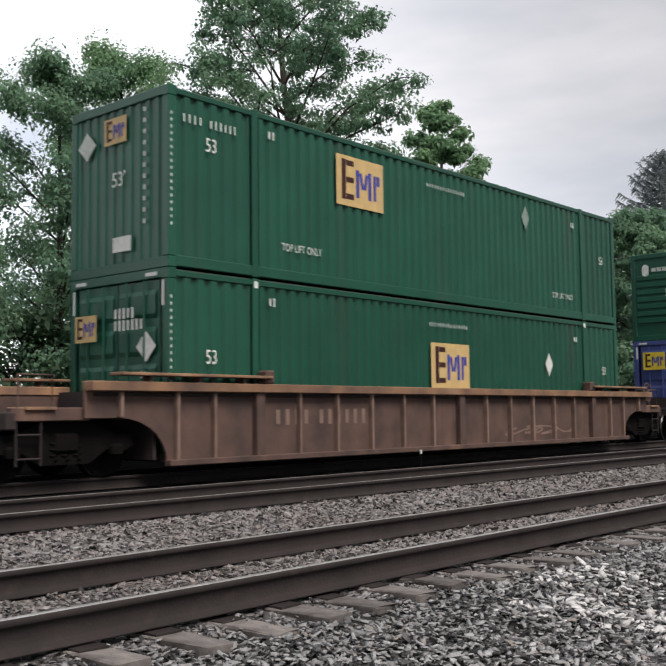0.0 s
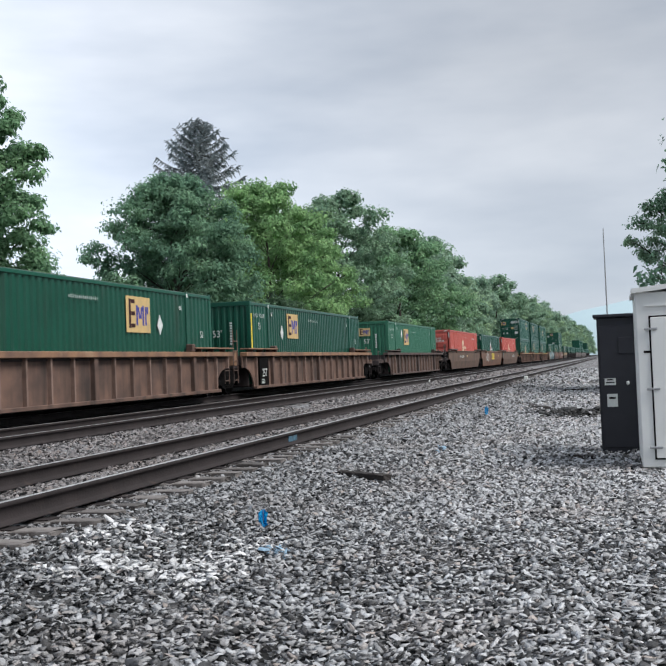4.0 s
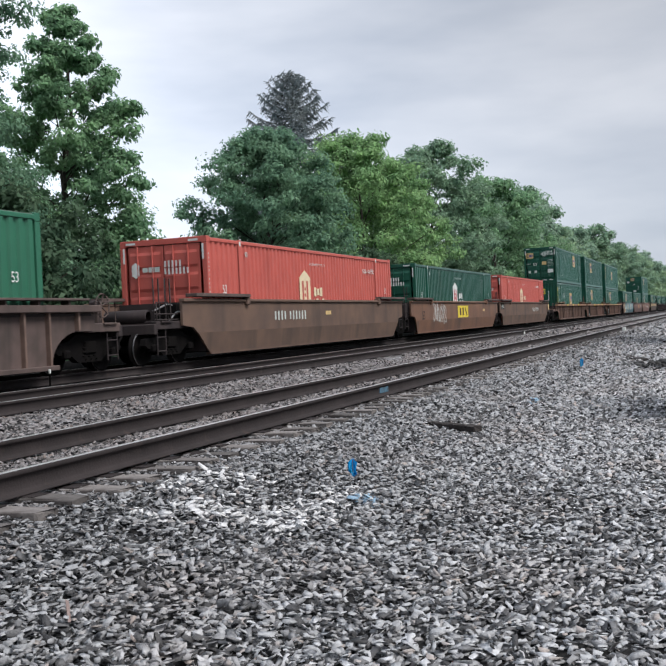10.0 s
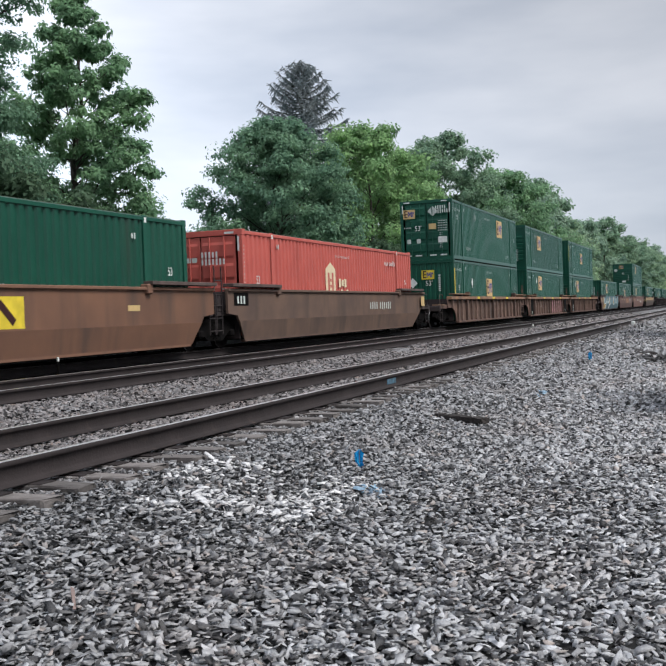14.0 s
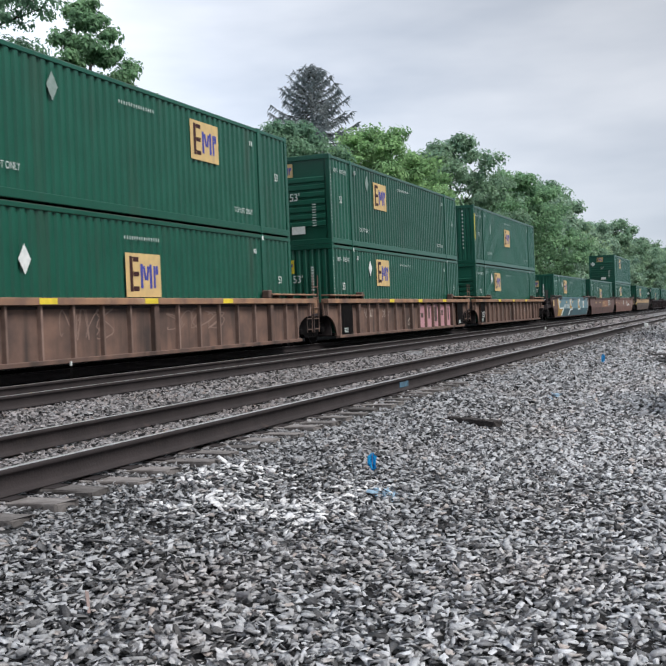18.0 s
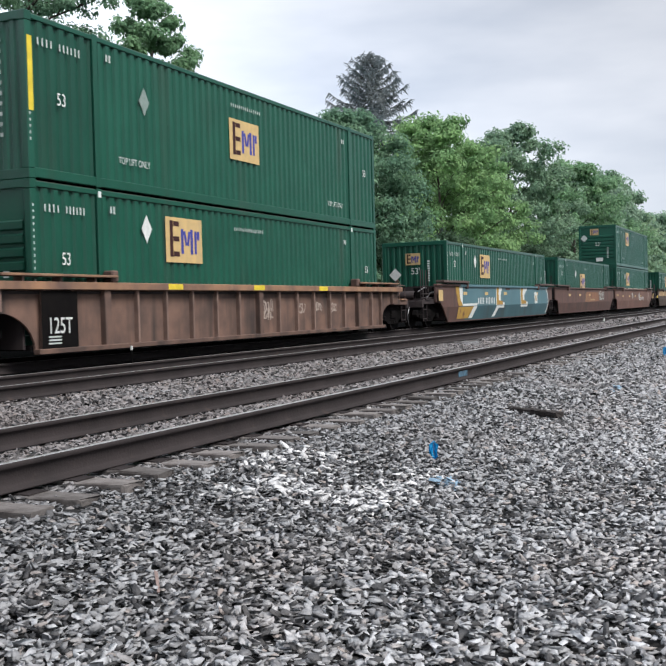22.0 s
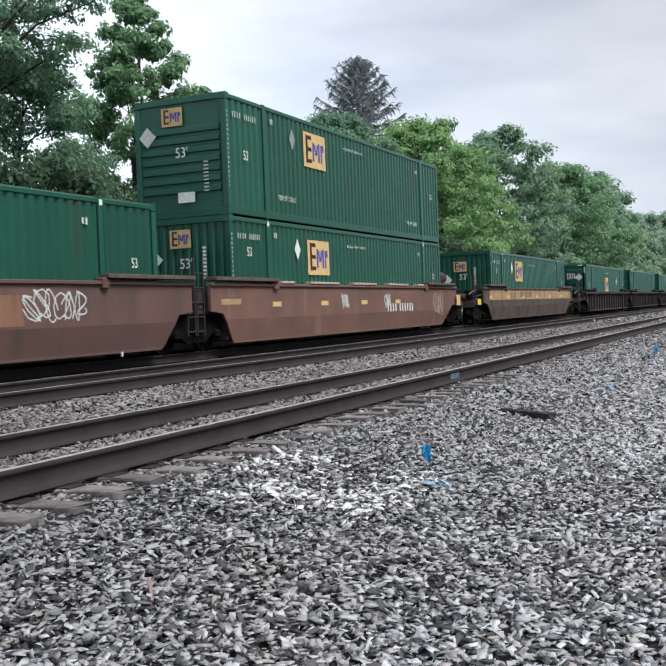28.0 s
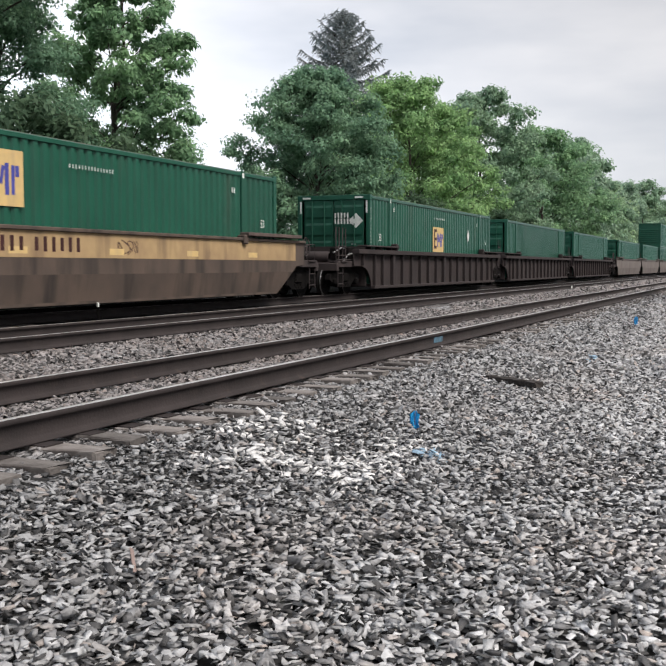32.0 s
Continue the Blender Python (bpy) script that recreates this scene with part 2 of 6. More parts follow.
BLUE = mat("blue_container_paint", (0.045, 0.075, 0.27), 0.5, c2=(0.055, 0.08, 0.22), scale=1.2, dirt=(0.09, 0.10, 0.20), dscale=0.8, dpos=0.55, streak=True, bump=0.05)
DEEPBLUE = mat("deep_blue_panel", (0.02, 0.045, 0.42), 0.5, c2=(0.02, 0.04, 0.36))
REDEDGE = mat("red_corner_paint", (0.55, 0.05, 0.04), 0.5)
ROOFM = mat("dusty_roof_paint", (0.10, 0.14, 0.11), 0.7, dirt=(0.16, 0.15, 0.13), dscale=1.0)
WHITE = mat("white_decal", (0.72, 0.74, 0.72), 0.6, c2=(0.55, 0.58, 0.56), scale=9)
YELLOW = mat("yellow_decal", (0.62, 0.44, 0.19), 0.6, c2=(0.50, 0.36, 0.17), scale=5, dirt=(0.42, 0.31, 0.18), dscale=4, dpos=0.56, streak=True)
CREAM = mat("cream_decal", (0.74, 0.62, 0.42), 0.6, c2=(0.64, 0.53, 0.36), scale=5)
PALEINK = mat("faded_white_ink", (0.58, 0.62, 0.60), 0.7, c2=(0.40, 0.46, 0.43), scale=14)
GREYINK = mat("weathered_placard_ink", (0.24, 0.30, 0.28), 0.7, c2=(0.17, 0.235, 0.21), scale=8)
BRIGHTYEL = mat("bright_yellow_decal", (0.80, 0.62, 0.05), 0.55)
DARKINK = mat("dark_maroon_ink", (0.045, 0.012, 0.012), 0.6)
BLUEINK = mat("violet_blue_ink", (0.06, 0.07, 0.33), 0.6)
REDINK = mat("red_ink", (0.5, 0.05, 0.06), 0.6)
BROWN = mat("rusty_brown_car_paint", (0.178, 0.106, 0.079), 0.8, c2=(0.078, 0.053, 0.045), scale=1.7, dirt=(0.034, 0.027, 0.025), dscale=1.5, dpos=0.50, streak=True, bump=0.2, bscale=35, objrand=0.12)
MUDBR = mat("muddy_red_brown_car_paint", (0.128, 0.076, 0.062), 0.8, c2=(0.062, 0.042, 0.039), scale=1.9, dirt=(0.215, 0.125, 0.088), dscale=1.1, dpos=0.58, streak=True, bump=0.2, bscale=35)
# ribs take a lighter brown than the panels between them
RIBM = mat("lighter_rib_paint", (0.265, 0.178, 0.143), 0.8, c2=(0.13, 0.086, 0.071), scale=2.0, dirt=(0.09, 0.058, 0.046), dscale=1.6, dpos=0.56, streak=True, bump=0.15, bscale=35, objrand=0.25)
SMOOTHBR = mat("oxide_brown_car_paint", (0.215, 0.110, 0.068), 0.62, c2=(0.145, 0.078, 0.053), scale=0.9, dirt=(0.075, 0.053, 0.044), dscale=0.9, dpos=0.52, streak=True, bump=0.12, bscale=35, objrand=0.1)
SMOOTHDK = mat("dark_oxide_brown_car_paint", (0.128, 0.070, 0.058), 0.7, c2=(0.085, 0.050, 0.044), scale=0.9, dirt=(0.06, 0.043, 0.037), dscale=0.9, dpos=0.52, streak=True, bump=0.12, bscale=35, objrand=0.1)
DUSTYBR = mat("dusty_oxide_brown_car_paint", (0.172, 0.092, 0.072), 0.72, c2=(0.115, 0.066, 0.054), scale=0.9, dirt=(0.24, 0.165, 0.135), dscale=0.8, dpos=0.60, streak=True, bump=0.12, bscale=35)
PALEPL = mat("pale_worn_plate", (0.42, 0.35, 0.30), 0.8, c2=(0.28, 0.22, 0.19), scale=6)
SMOOTHGR = mat("grimy_grey_brown_car_paint", (0.150, 0.094, 0.068), 0.78, c2=(0.095, 0.064, 0.052), scale=1.1, dirt=(0.06, 0.045, 0.038), dscale=0.9, dpos=0.55, streak=True, bump=0.12, bscale=35)
ORANGE = mat("orange_rust_chord", (0.33, 0.185, 0.105), 0.8, c2=(0.13, 0.082, 0.065), scale=1.6, dirt=(0.40, 0.30, 0.21), dscale=1.1, dpos=0.60, bump=0.2, bscale=30, objrand=0.15)
# sooty car paint, also used for the painted shade under the chords
DARKBR = mat("sooty_and_shade_brown_paint", (0.036, 0.026, 0.026), 0.8, c2=(0.022, 0.017, 0.018), scale=1.5, dirt=(0.062, 0.049, 0.046), dscale=1.2, dpos=0.6, streak=True, bump=0.15)
DULLBR = mat("dull_grey_brown_car_paint", (0.125, 0.087, 0.079), 0.8, c2=(0.06, 0.046, 0.041), scale=1.6, dirt=(0.035, 0.028, 0.026), dscale=1.4, dpos=0.54, streak=True, bump=0.15, bscale=35)
SOOTBR = mat("sooty_streaked_car_paint", (0.098, 0.070, 0.056), 0.78, c2=(0.062, 0.047, 0.040), scale=1.1, dirt=(0.026, 0.021, 0.019), dscale=1.6, dpos=0.50, streak=True, bump=0.12, bscale=35)
TEAL = mat("teal_spray_paint", (0.092, 0.19, 0.22), 0.5, c2=(0.075, 0.16, 0.19), scale=1.2, dirt=(0.085, 0.14, 0.152), dscale=0.8, dpos=0.56, streak=True)
# darker teal: the down-facing skirt's shade is painted in, with grime
TEAL_SHADE_DIRT = mat("shaded_grimy_teal_paint", (0.052, 0.118, 0.138), 0.65, c2=(0.04, 0.09, 0.105), scale=1.2, dirt=(0.045, 0.06, 0.062), dscale=0.9, dpos=0.53, streak=True)
RUSTPATCH = mat("faded_orange_patch", (0.27, 0.13, 0.075), 0.75, c2=(0.19, 0.10, 0.065), scale=1.4, dirt=(0.12, 0.07, 0.05), dscale=1.4, dpos=0.52, streak=True)
FADED = mat("faded_brown_ink", (0.25, 0.17, 0.14), 0.8)
TAN = mat("faded_yellow_stripe", (0.40, 0.28, 0.145), 0.7, c2=(0.29, 0.195, 0.11), scale=2.5, dirt=(0.10, 0.066, 0.046), dscale=1.3, dpos=0.52, streak=True)
PINK = mat("pink_spray_paint", (0.50, 0.27, 0.30), 0.7, c2=(0.40, 0.21, 0.235), scale=3.0, dirt=(0.24, 0.13, 0.13), dscale=2.0, dpos=0.55, streak=True)
OCHRE = mat("ochre_spray_paint", (0.50, 0.33, 0.07), 0.7, c2=(0.36, 0.2, 0.05), scale=3.0, dirt=(0.16, 0.08, 0.04), dscale=3, dpos=0.5)
BLACKST = mat("black_running_gear", (0.0055, 0.005, 0.0055), 0.85, spec=0.06, c2=(0.009, 0.008, 0.0075), scale=5, bump=0.2, bscale=25)
STEEL = mat("worn_wheel_tread", (0.30, 0.30, 0.31), 0.35, metal=0.9)
RAILSIDE = mat("brown_rail_steel", (0.036, 0.029, 0.029), 0.78, metal=0.0, c2=(0.024, 0.020, 0.020), scale=3, dirt=(0.055, 0.041, 0.036), dscale=5, dpos=0.60, bump=0.2, bscale=40, spec=0.25)
RAILTOP = mat("polished_railhead", (0.74, 0.725, 0.715), 0.34, metal=0.7, c2=(0.50, 0.485, 0.475), scale=6, spec=0.6)
TIE = mat("weathered_tie_wood", (0.195, 0.18, 0.172), 0.9, c2=(0.10, 0.09, 0.085), scale=7, dirt=(0.05, 0.042, 0.039), dscale=3, dpos=0.52, bump=0.7, bscale=22, objrand=0.4)
BARK = mat("grey_brown_bark", (0.06, 0.05, 0.043), 0.9, bump=0.6, bscale=9)
LEAF_A = leaf_mat("mid_green_leaves", (0.275, 0.44, 0.24))
LEAF_B = leaf_mat("bright_green_leaves", (0.33, 0.51, 0.225))
LEAF_C = leaf_mat("deep_green_leaves", (0.232, 0.378, 0.238))
# paler green: haze is painted into this leaf colour
LEAF_D = leaf_mat("haze_tinted_green_leaves", (0.31, 0.445, 0.29))
NEEDLE = leaf_mat("dark_spruce_needles", (0.27, 0.295, 0.295))
STONE = stone_mat("crushed_ballast_stone", (0.012, 0.012, 0.0125), (0.215, 0.219, 0.226))
DSTONE = stone_mat("dark_dirty_stone", (0.008, 0.008, 0.008), (0.05, 0.049, 0.048), False)
WSTONE = stone_mat("white_painted_stone", (0.52, 0.52, 0.525), (0.78, 0.78, 0.785), False)
BSTONE = stone_mat("blue_sprayed_stone", (0.14, 0.20, 0.27), (0.32, 0.50, 0.66), False)
GROUND = ground_mat()
GRASS = mat("rough_grass_verge", (0.04, 0.055, 0.024), 0.9, c2=(0.022, 0.03, 0.015), scale=0.8, dirt=(0.03, 0.026, 0.02), dscale=0.4, bump=0.6, bscale=6)
# near-black floor: paints the shade seen in gaps between loose stones
GAPSHADE = mat("stone_gap_shade_bed", (0.016, 0.0155, 0.0155), 0.9, c2=(0.008, 0.008, 0.008), scale=14, bump=0.8, bscale=20)
# far trackbed: the shade beneath the train is painted in, along with oil
OILSHADEBED = mat("oily_trackbed_painted_shade", (0.010, 0.0095, 0.0095), 0.9, c2=(0.006, 0.006, 0.006), scale=14, bump=0.8, bscale=20, spec=0.1)
BLACKCAB = mat("black_cabinet_paint", (0.016, 0.017, 0.024), 0.45, c2=(0.022, 0.023, 0.03), scale=3, bump=0.05)
GREYCAB = mat("light_grey_cabinet_paint", (0.76, 0.77, 0.755), 0.5, c2=(0.70, 0.71, 0.695), scale=2, dirt=(0.60, 0.59, 0.56), dscale=1.5, dpos=0.6, streak=True, bump=0.04)
BLUEFLAG = mat("blue_marker_flag", (0.03, 0.52, 0.93), 0.5)
BLUEPALE = mat("pale_blue_spray", (0.085, 0.19, 0.27), 0.7, c2=(0.035, 0.045, 0.055), scale=16)
# ridge: the haze of distance is put into its base colour
HILL = mat("ridge_painted_haze", (0.40, 0.50, 0.53), 1.0, c2=(0.36, 0.455, 0.49), scale=0.004, spec=0.0)
GALV = mat("galvanised_metal", (0.42, 0.43, 0.44), 0.5, metal=0.6)


# ---- mesh helpers ----
CACHE = {}


def mesh_np(name, V, F, material=None, smooth=False):
    """A mesh from arrays: V (n, 3), F (m, k) of one polygon size."""
    V, F = np.asarray(V, dtype=np.float32), np.asarray(F, dtype=np.int32)
    me = bpy.data.meshes.new(name)
    me.vertices.add(len(V))
    me.vertices.foreach_set("co", V.ravel())
    m, k = F.shape
    me.loops.add(m * k)
    me.loops.foreach_set("vertex_index", F.ravel())
    me.polygons.add(m)
    me.polygons.foreach_set("loop_start", np.arange(0, m * k, k, dtype=np.int32))
    me.update(calc_edges=True)
    if smooth:
        me.polygons.foreach_set("use_smooth", np.ones(m, dtype=bool))
    if material:
        me.materials.append(material)
    return me


def mesh_py(name, V, F, material=None, smooth=False):
    me = bpy.data.meshes.new(name)
    me.from_pydata([tuple(v) for v in V], [], [tuple(f) for f in F])
    me.update()
    if smooth:
        for p in me.polygons:
            p.use_smooth = True
    if material:
        me.materials.append(material)
    return me


def fix(bm, me):
    bmesh.ops.recalc_face_normals(bm, faces=bm.faces)
    bm.to_mesh(me)
    bm.free()


def box_mesh(name, sx, sy, sz, material, bev=0.0):
    """A box centred on its origin in x and y, standing on z = 0; shared between alike parts."""
    key = ("box", name, round(sx, 3), round(sy, 3), round(sz, 3), material.name, bev)
    if key not in CACHE:
        bm = bmesh.new()
        bmesh.ops.create_cube(bm, size=1.0)
        for v in bm.verts:
            v.co = Vector((v.co.x * sx, v.co.y * sy, (v.co.z + 0.5) * sz))
        if bev:
            bmesh.ops.bevel(bm, geom=list(bm.edges), offset=bev, segments=1, affect="EDGES")
        me = bpy.data.meshes.new(name)
        fix(bm, me)
        me.materials.append(material)
        CACHE[key] = me
    return CACHE[key]


def part(name, me, material, parent, label="", at=(0, 0, 0), rz=0.0):
    """Link a mesh (or bmesh) as one part under a thing or a part."""
    if isinstance(me, bmesh.types.BMesh):
        bm, me = me, bpy.data.meshes.new(name)
        fix(bm, me)
    if material and not me.materials:
        me.materials.append(material)
    ob = new(name, me)
    ob.parent = parent
    ob.location = at
    ob.rotation_euler = (0, 0, rz)
    if label:
        tagged(ob, label)
    return ob


def box(name, sx, sy, sz, material, parent, at, bev=0.0, label="", rz=0.0):
    return part(name, box_mesh(name, sx, sy, sz, material, bev), None, parent, label, at, rz)


def thing(name, label, category, group="", at=(0, 0, 0), kind=""):
    ob = new(name)
    ob.location = at
    ob.empty_display_size = 0.3
    return tagged(ob, label, category, group, kind)


def prism(name, poly, depth, material, axis="x"):
    """A polygon (a, b) extruded along x (a = y, b = z) or along y (a = x, b = z), centred on 0."""
    n, h = len(poly), depth / 2
    V = []
    for s in (h, -h):
        for a, b in poly:
            V.append((s, a, b) if axis == "x" else (a, s, b))
    F = [list(range(n)), list(range(2 * n - 1, n - 1, -1))]
    F += [[i, n + i, n + (i + 1) % n, (i + 1) % n] for i in range(n)]
    bm = bmesh.new()
    vs = [bm.verts.new(v) for v in V]
    for f in F:
        bm.faces.new([vs[i] for i in f])
    bmesh.ops.recalc_face_normals(bm, faces=bm.faces)
    me = bpy.data.meshes.new(name)
    bm.to_mesh(me)
    bm.free()
    me.materials.append(material)
    return me


def tube(path, radii, sides=8):
    """Vertices and quads of a tapered tube along a path."""
    V, F = [], []
    path = [Vector(p) for p in path]
    for i, p in enumerate(path):
        d = (path[min(i + 1, len(path) - 1)] - path[max(i - 1, 0)]).normalized()
        a = d.orthogonal().normalized()
        b = d.cross(a)
        for k in range(sides):
            w = 2 * math.pi * k / sides
            V.append(p + (a * math.cos(w) + b * math.sin(w)) * radii[i])
    for i in range(len(path) - 1):
        for k in range(sides):
            j = (k + 1) % sides
            F.append((i * sides + k, i * sides + j, (i + 1) * sides + j, (i + 1) * sides + k))
    return V, F


def tube_mesh(name, paths, radius, material, sides=6):
    V, F = [], []
    for p in paths:
        v, f = tube(p, [radius] * len(p), sides)
        F += [tuple(i + len(V) for i in q) for q in f]
        V += v
    return mesh_py(name, V, F, material, True)


def flats(polys, side, off):
    """Flat polygons (a, b) laid on a container's or car's side (side: y, z) or end (x, z)."""
    V, F = [], []
    for poly in polys:
        F.append(list(range(len(V), len(V) + len(poly))))
        V += [(off, a, b) if side else (a, off, b) for a, b in poly]
    return V, F


def decal(name, polys, material, parent, side, off, label=""):
    V, F = flats(polys, side, off)
    return part(name, mesh_py(name, V, F, material), None, parent, label)


def rect(a, b, w, h):
    return [(a - w / 2, b - h / 2), (a + w / 2, b - h / 2), (a + w / 2, b + h / 2), (a - w / 2, b + h / 2)]


def text_mesh(body, size, material):
    key = ("text", body, size, material.name)
    if key not in CACHE:
        cu = bpy.data.curves.new("lettering", "FONT")
        cu.body, cu.size, cu.align_x, cu.align_y = body, size, "CENTER", "CENTER"
        cu.offset = size * 0.004
        ob = bpy.data.objects.new("lettering", cu)
        scene.collection.objects.link(ob)
        me = bpy.data.meshes.new_from_object(ob.evaluated_get(bpy.context.evaluated_depsgraph_get()))
        bpy.data.objects.remove(ob)
        me.materials.clear()
        me.materials.append(material)
        CACHE[key] = me
    return CACHE[key]


def lettering(name, body, size, material, parent, side, off, a, b):
    ob = part(name, text_mesh(body, size, material), None, parent)
    ob.location = (off, a, b) if side else (a, off, b)
    ob.scale = (0.78, 1.0, 1.0) if side else (0.9, 1.0, 1.0)
    ob.rotation_euler = (radians(90), 0, radians(90)) if side else (radians(90), 0, 0)
    return ob


def ribbon(points, width):
    """Quads of a flat stroke through points (a, b)."""
    out = []
    for (x0, y0), (x1, y1) in zip(points, points[1:]):
        L = math.hypot(x1 - x0, y1 - y0) or 1e-6
        nx, ny = -(y1 - y0) / L * width / 2, (x1 - x0) / L * width / 2
        out.append([(x0 + nx, y0 + ny), (x1 + nx, y1 + ny), (x1 - nx, y1 - ny), (x0 - nx, y0 - ny)])
    return out


def scribble(seed, a, b, w, h, strokes=5, width=0.03):
    r = random.Random(seed)
    out = []
    for s in range(strokes):
        cx, cy = a + (s + 0.5) / strokes * w - w / 2, b + r.uniform(-0.1, 0.1) * h
        p0, p1, rx, ry = r.uniform(0, 6), r.uniform(0, 6), w / strokes * r.uniform(0.5, 0.9), h * r.uniform(0.35, 0.5)
        k0, k1 = r.choice((1, 2, 3)), r.choice((1, 2))
        pts = [(cx + rx * math.sin(k0 * q / 3.2 + p0), cy + ry * math.sin(k1 * q / 2.6 + p1)) for q in range(16)]
        out += ribbon(pts, width)
    return out


# ---- ground, tracks ----
XN, XF, XT, GAUGE = -4.838, -9.31, -13.23, 1.505
ZF, ZT = 0.075, 0.10


def ground_z(x):
    """Height of the ballast across the tracks."""
    # the bank near x = -16.4 is added to block the view under the train
    return float(np.interp(x, [-400, -60, -22, -17.6, -16.7, -16.1, -15.5, -12.3, -11.6, -8.7, -8.0, -7.3, -6.9, -4.9, -4.75, -4.2, -3.6, -3.0, -2.4, -1.0, 4, 8, 400],
                           [-2, -0.9, -0.7, -0.6, 0.22, 0.27, -0.08, -0.12, -0.2, -0.14, -0.24, -0.26, -0.22, -0.21, -0.234, -0.266, -0.333, -0.425, -0.465, -0.49, -0.5, -0.55, -0.8]))


def make_ground():
    xs = sorted(set(list(np.arange(-20, 6.01, 0.25)) + [-3000, -1200, -500, -250, -120, -60, -45, -35, -30, -26, -23, 7, 8, 10, 13, 18, 25, 40, 80, 200, 600, 3000]))
    ys = sorted(set(list(np.arange(-6, 30, 0.5)) + list(np.arange(30, 120, 3.0)) + [-3000, -800, -200, -60, -30, -15, -10, 140, 180, 240, 320, 450, 700, 1100, 1800, 3500]))
    V = []
    for y in ys:
        for x in xs:
            z = ground_z(x)
            if -20 < x < 6 and -6 < y < 120:
                z += 0.03 * noise.noise((x * 0.9, y * 0.9, 0)) * (1 if x > -3.8 else 0.4)
            V.append((x, y, z))
    nx = len(xs)
    F, M = [], []
    for j in range(len(ys) - 1):
        for i in range(nx - 1):
            F.append((j * nx + i, j * nx + i + 1, (j + 1) * nx + i + 1, (j + 1) * nx + i))
            xm = 0.5 * (xs[i] + xs[i + 1])
            ym = 0.5 * (ys[j] + ys[j + 1])
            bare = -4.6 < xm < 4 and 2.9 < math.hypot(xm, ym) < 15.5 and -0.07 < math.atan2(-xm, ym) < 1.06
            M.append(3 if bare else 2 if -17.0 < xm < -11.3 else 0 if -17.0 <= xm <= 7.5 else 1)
    me = mesh_np("ground", V, F, GROUND, True)
    me.materials.append(GRASS)
    me.materials.append(OILSHADEBED)
    me.materials.append(GAPSHADE)
    me.polygons.foreach_set("material_index", np.array(M, dtype=np.int32))
    tagged(new("ground", me), "grey crushed-stone ballast bed with rough grass beyond", "ground", kind="structure")


make_ground()

RAIL_PROFILE = [(-0.076, 0), (0.076, 0), (0.076, 0.012), (0.02, 0.03), (0.009, 0.045), (0.009, 0.135), (0.03, 0.148), (0.037, 0.155), (0.037, 0.18), (0.03, 0.189), (-0.03, 0.189), (-0.037, 0.18), (-0.037, 0.155), (-0.03, 0.148), (-0.009, 0.135), (-0.009, 0.045), (-0.02, 0.03), (-0.076, 0.012)]


def rail_mesh():
    ys = [-40, 0, 40, 90, 200, 500, 1500]
    n = len(RAIL_PROFILE)
    V = [(a, y, b - 0.189) for y in ys for a, b in RAIL_PROFILE]
    F, M = [], []
    for j in range(len(ys) - 1):
        for i in range(n):
            k = (i + 1) % n
            F.append((j * n + i, j * n + k, (j + 1) * n + k, (j + 1) * n + i))
            M.append(1 if i == 9 else 0)
    me = mesh_np("rail", V, F, RAILSIDE)
    me.materials.append(RAILTOP)
    me.polygons.foreach_set("material_index", np.array(M, dtype=np.int32))
    return me


def tie_mesh(seed):
    r = random.Random(seed)
    bm = bmesh.new()
    bmesh.ops.create_cube(bm, size=1.0)
    for v in bm.verts:
        v.co = Vector((v.co.x * 2.64, v.co.y * 0.225, (v.co.z - 0.5) * 0.17))
    bmesh.ops.subdivide_edges(bm, edges=[e for e in bm.edges if abs(e.verts[0].co.x - e.verts[1].co.x) > 1], cuts=5)
    bmesh.ops.bevel(bm, geom=list(bm.edges), offset=0.008, segments=1, affect="EDGES")
    for v in bm.verts:
        v.co += Vector((r.uniform(-0.02, 0.02), r.uniform(-0.008, 0.008), r.uniform(-0.008, 0.006)))
    me = bpy.data.meshes.new("tie")
    fix(bm, me)
    me.materials.append(TIE)
    return me


RAIL = rail_mesh()
TIES = [tie_mesh(i) for i in range(6)]


def make_track(name, label, xn, z, y0, y1, step):
    t = thing(name, label, "railway track", "parallel tracks", (xn - GAUGE / 2, 0, z))
    for s in (0.5, -0.5):
        part("rail", RAIL, None, t, "dark rail with a bright worn head", (s * GAUGE, 0, 0))
    r = random.Random(name)
    y = y0
    plate = box_mesh("tie_plate", 0.36, 0.19, 0.02, RAILSIDE)
    while y < y1:
        tie = part("tie", TIES[r.randrange(6)], None, t, "", (r.uniform(-0.05, 0.05), y + r.uniform(-0.04, 0.04), -0.199 - abs(r.gauss(0, 0.018))), radians(r.uniform(-1.6, 1.6)))
        if y < 26:
            part("tie_plate", plate, None, tie, "", (GAUGE / 2 - tie.location.x, 0, -0.011))
        y += step
    return t


near_track = make_track("railway_track", "near track of brown steel rails on weathered wooden ties", XN, 0.0, 1.71, 62, 0.495)
make_track("railway_track", "middle track of brown steel rails set in grey ballast", XF, ZF, 5, 45, 0.6)
make_track("railway_track", "far track carrying the container train", XT, ZT, 10, 40, 0.6)


box("paint_mark", 0.012, 0.42, 0.085, BLUEPALE, near_track, (GAUGE / 2 + 0.012, 14.85, -0.145), 0.004, "pale blue spray mark on the rail")


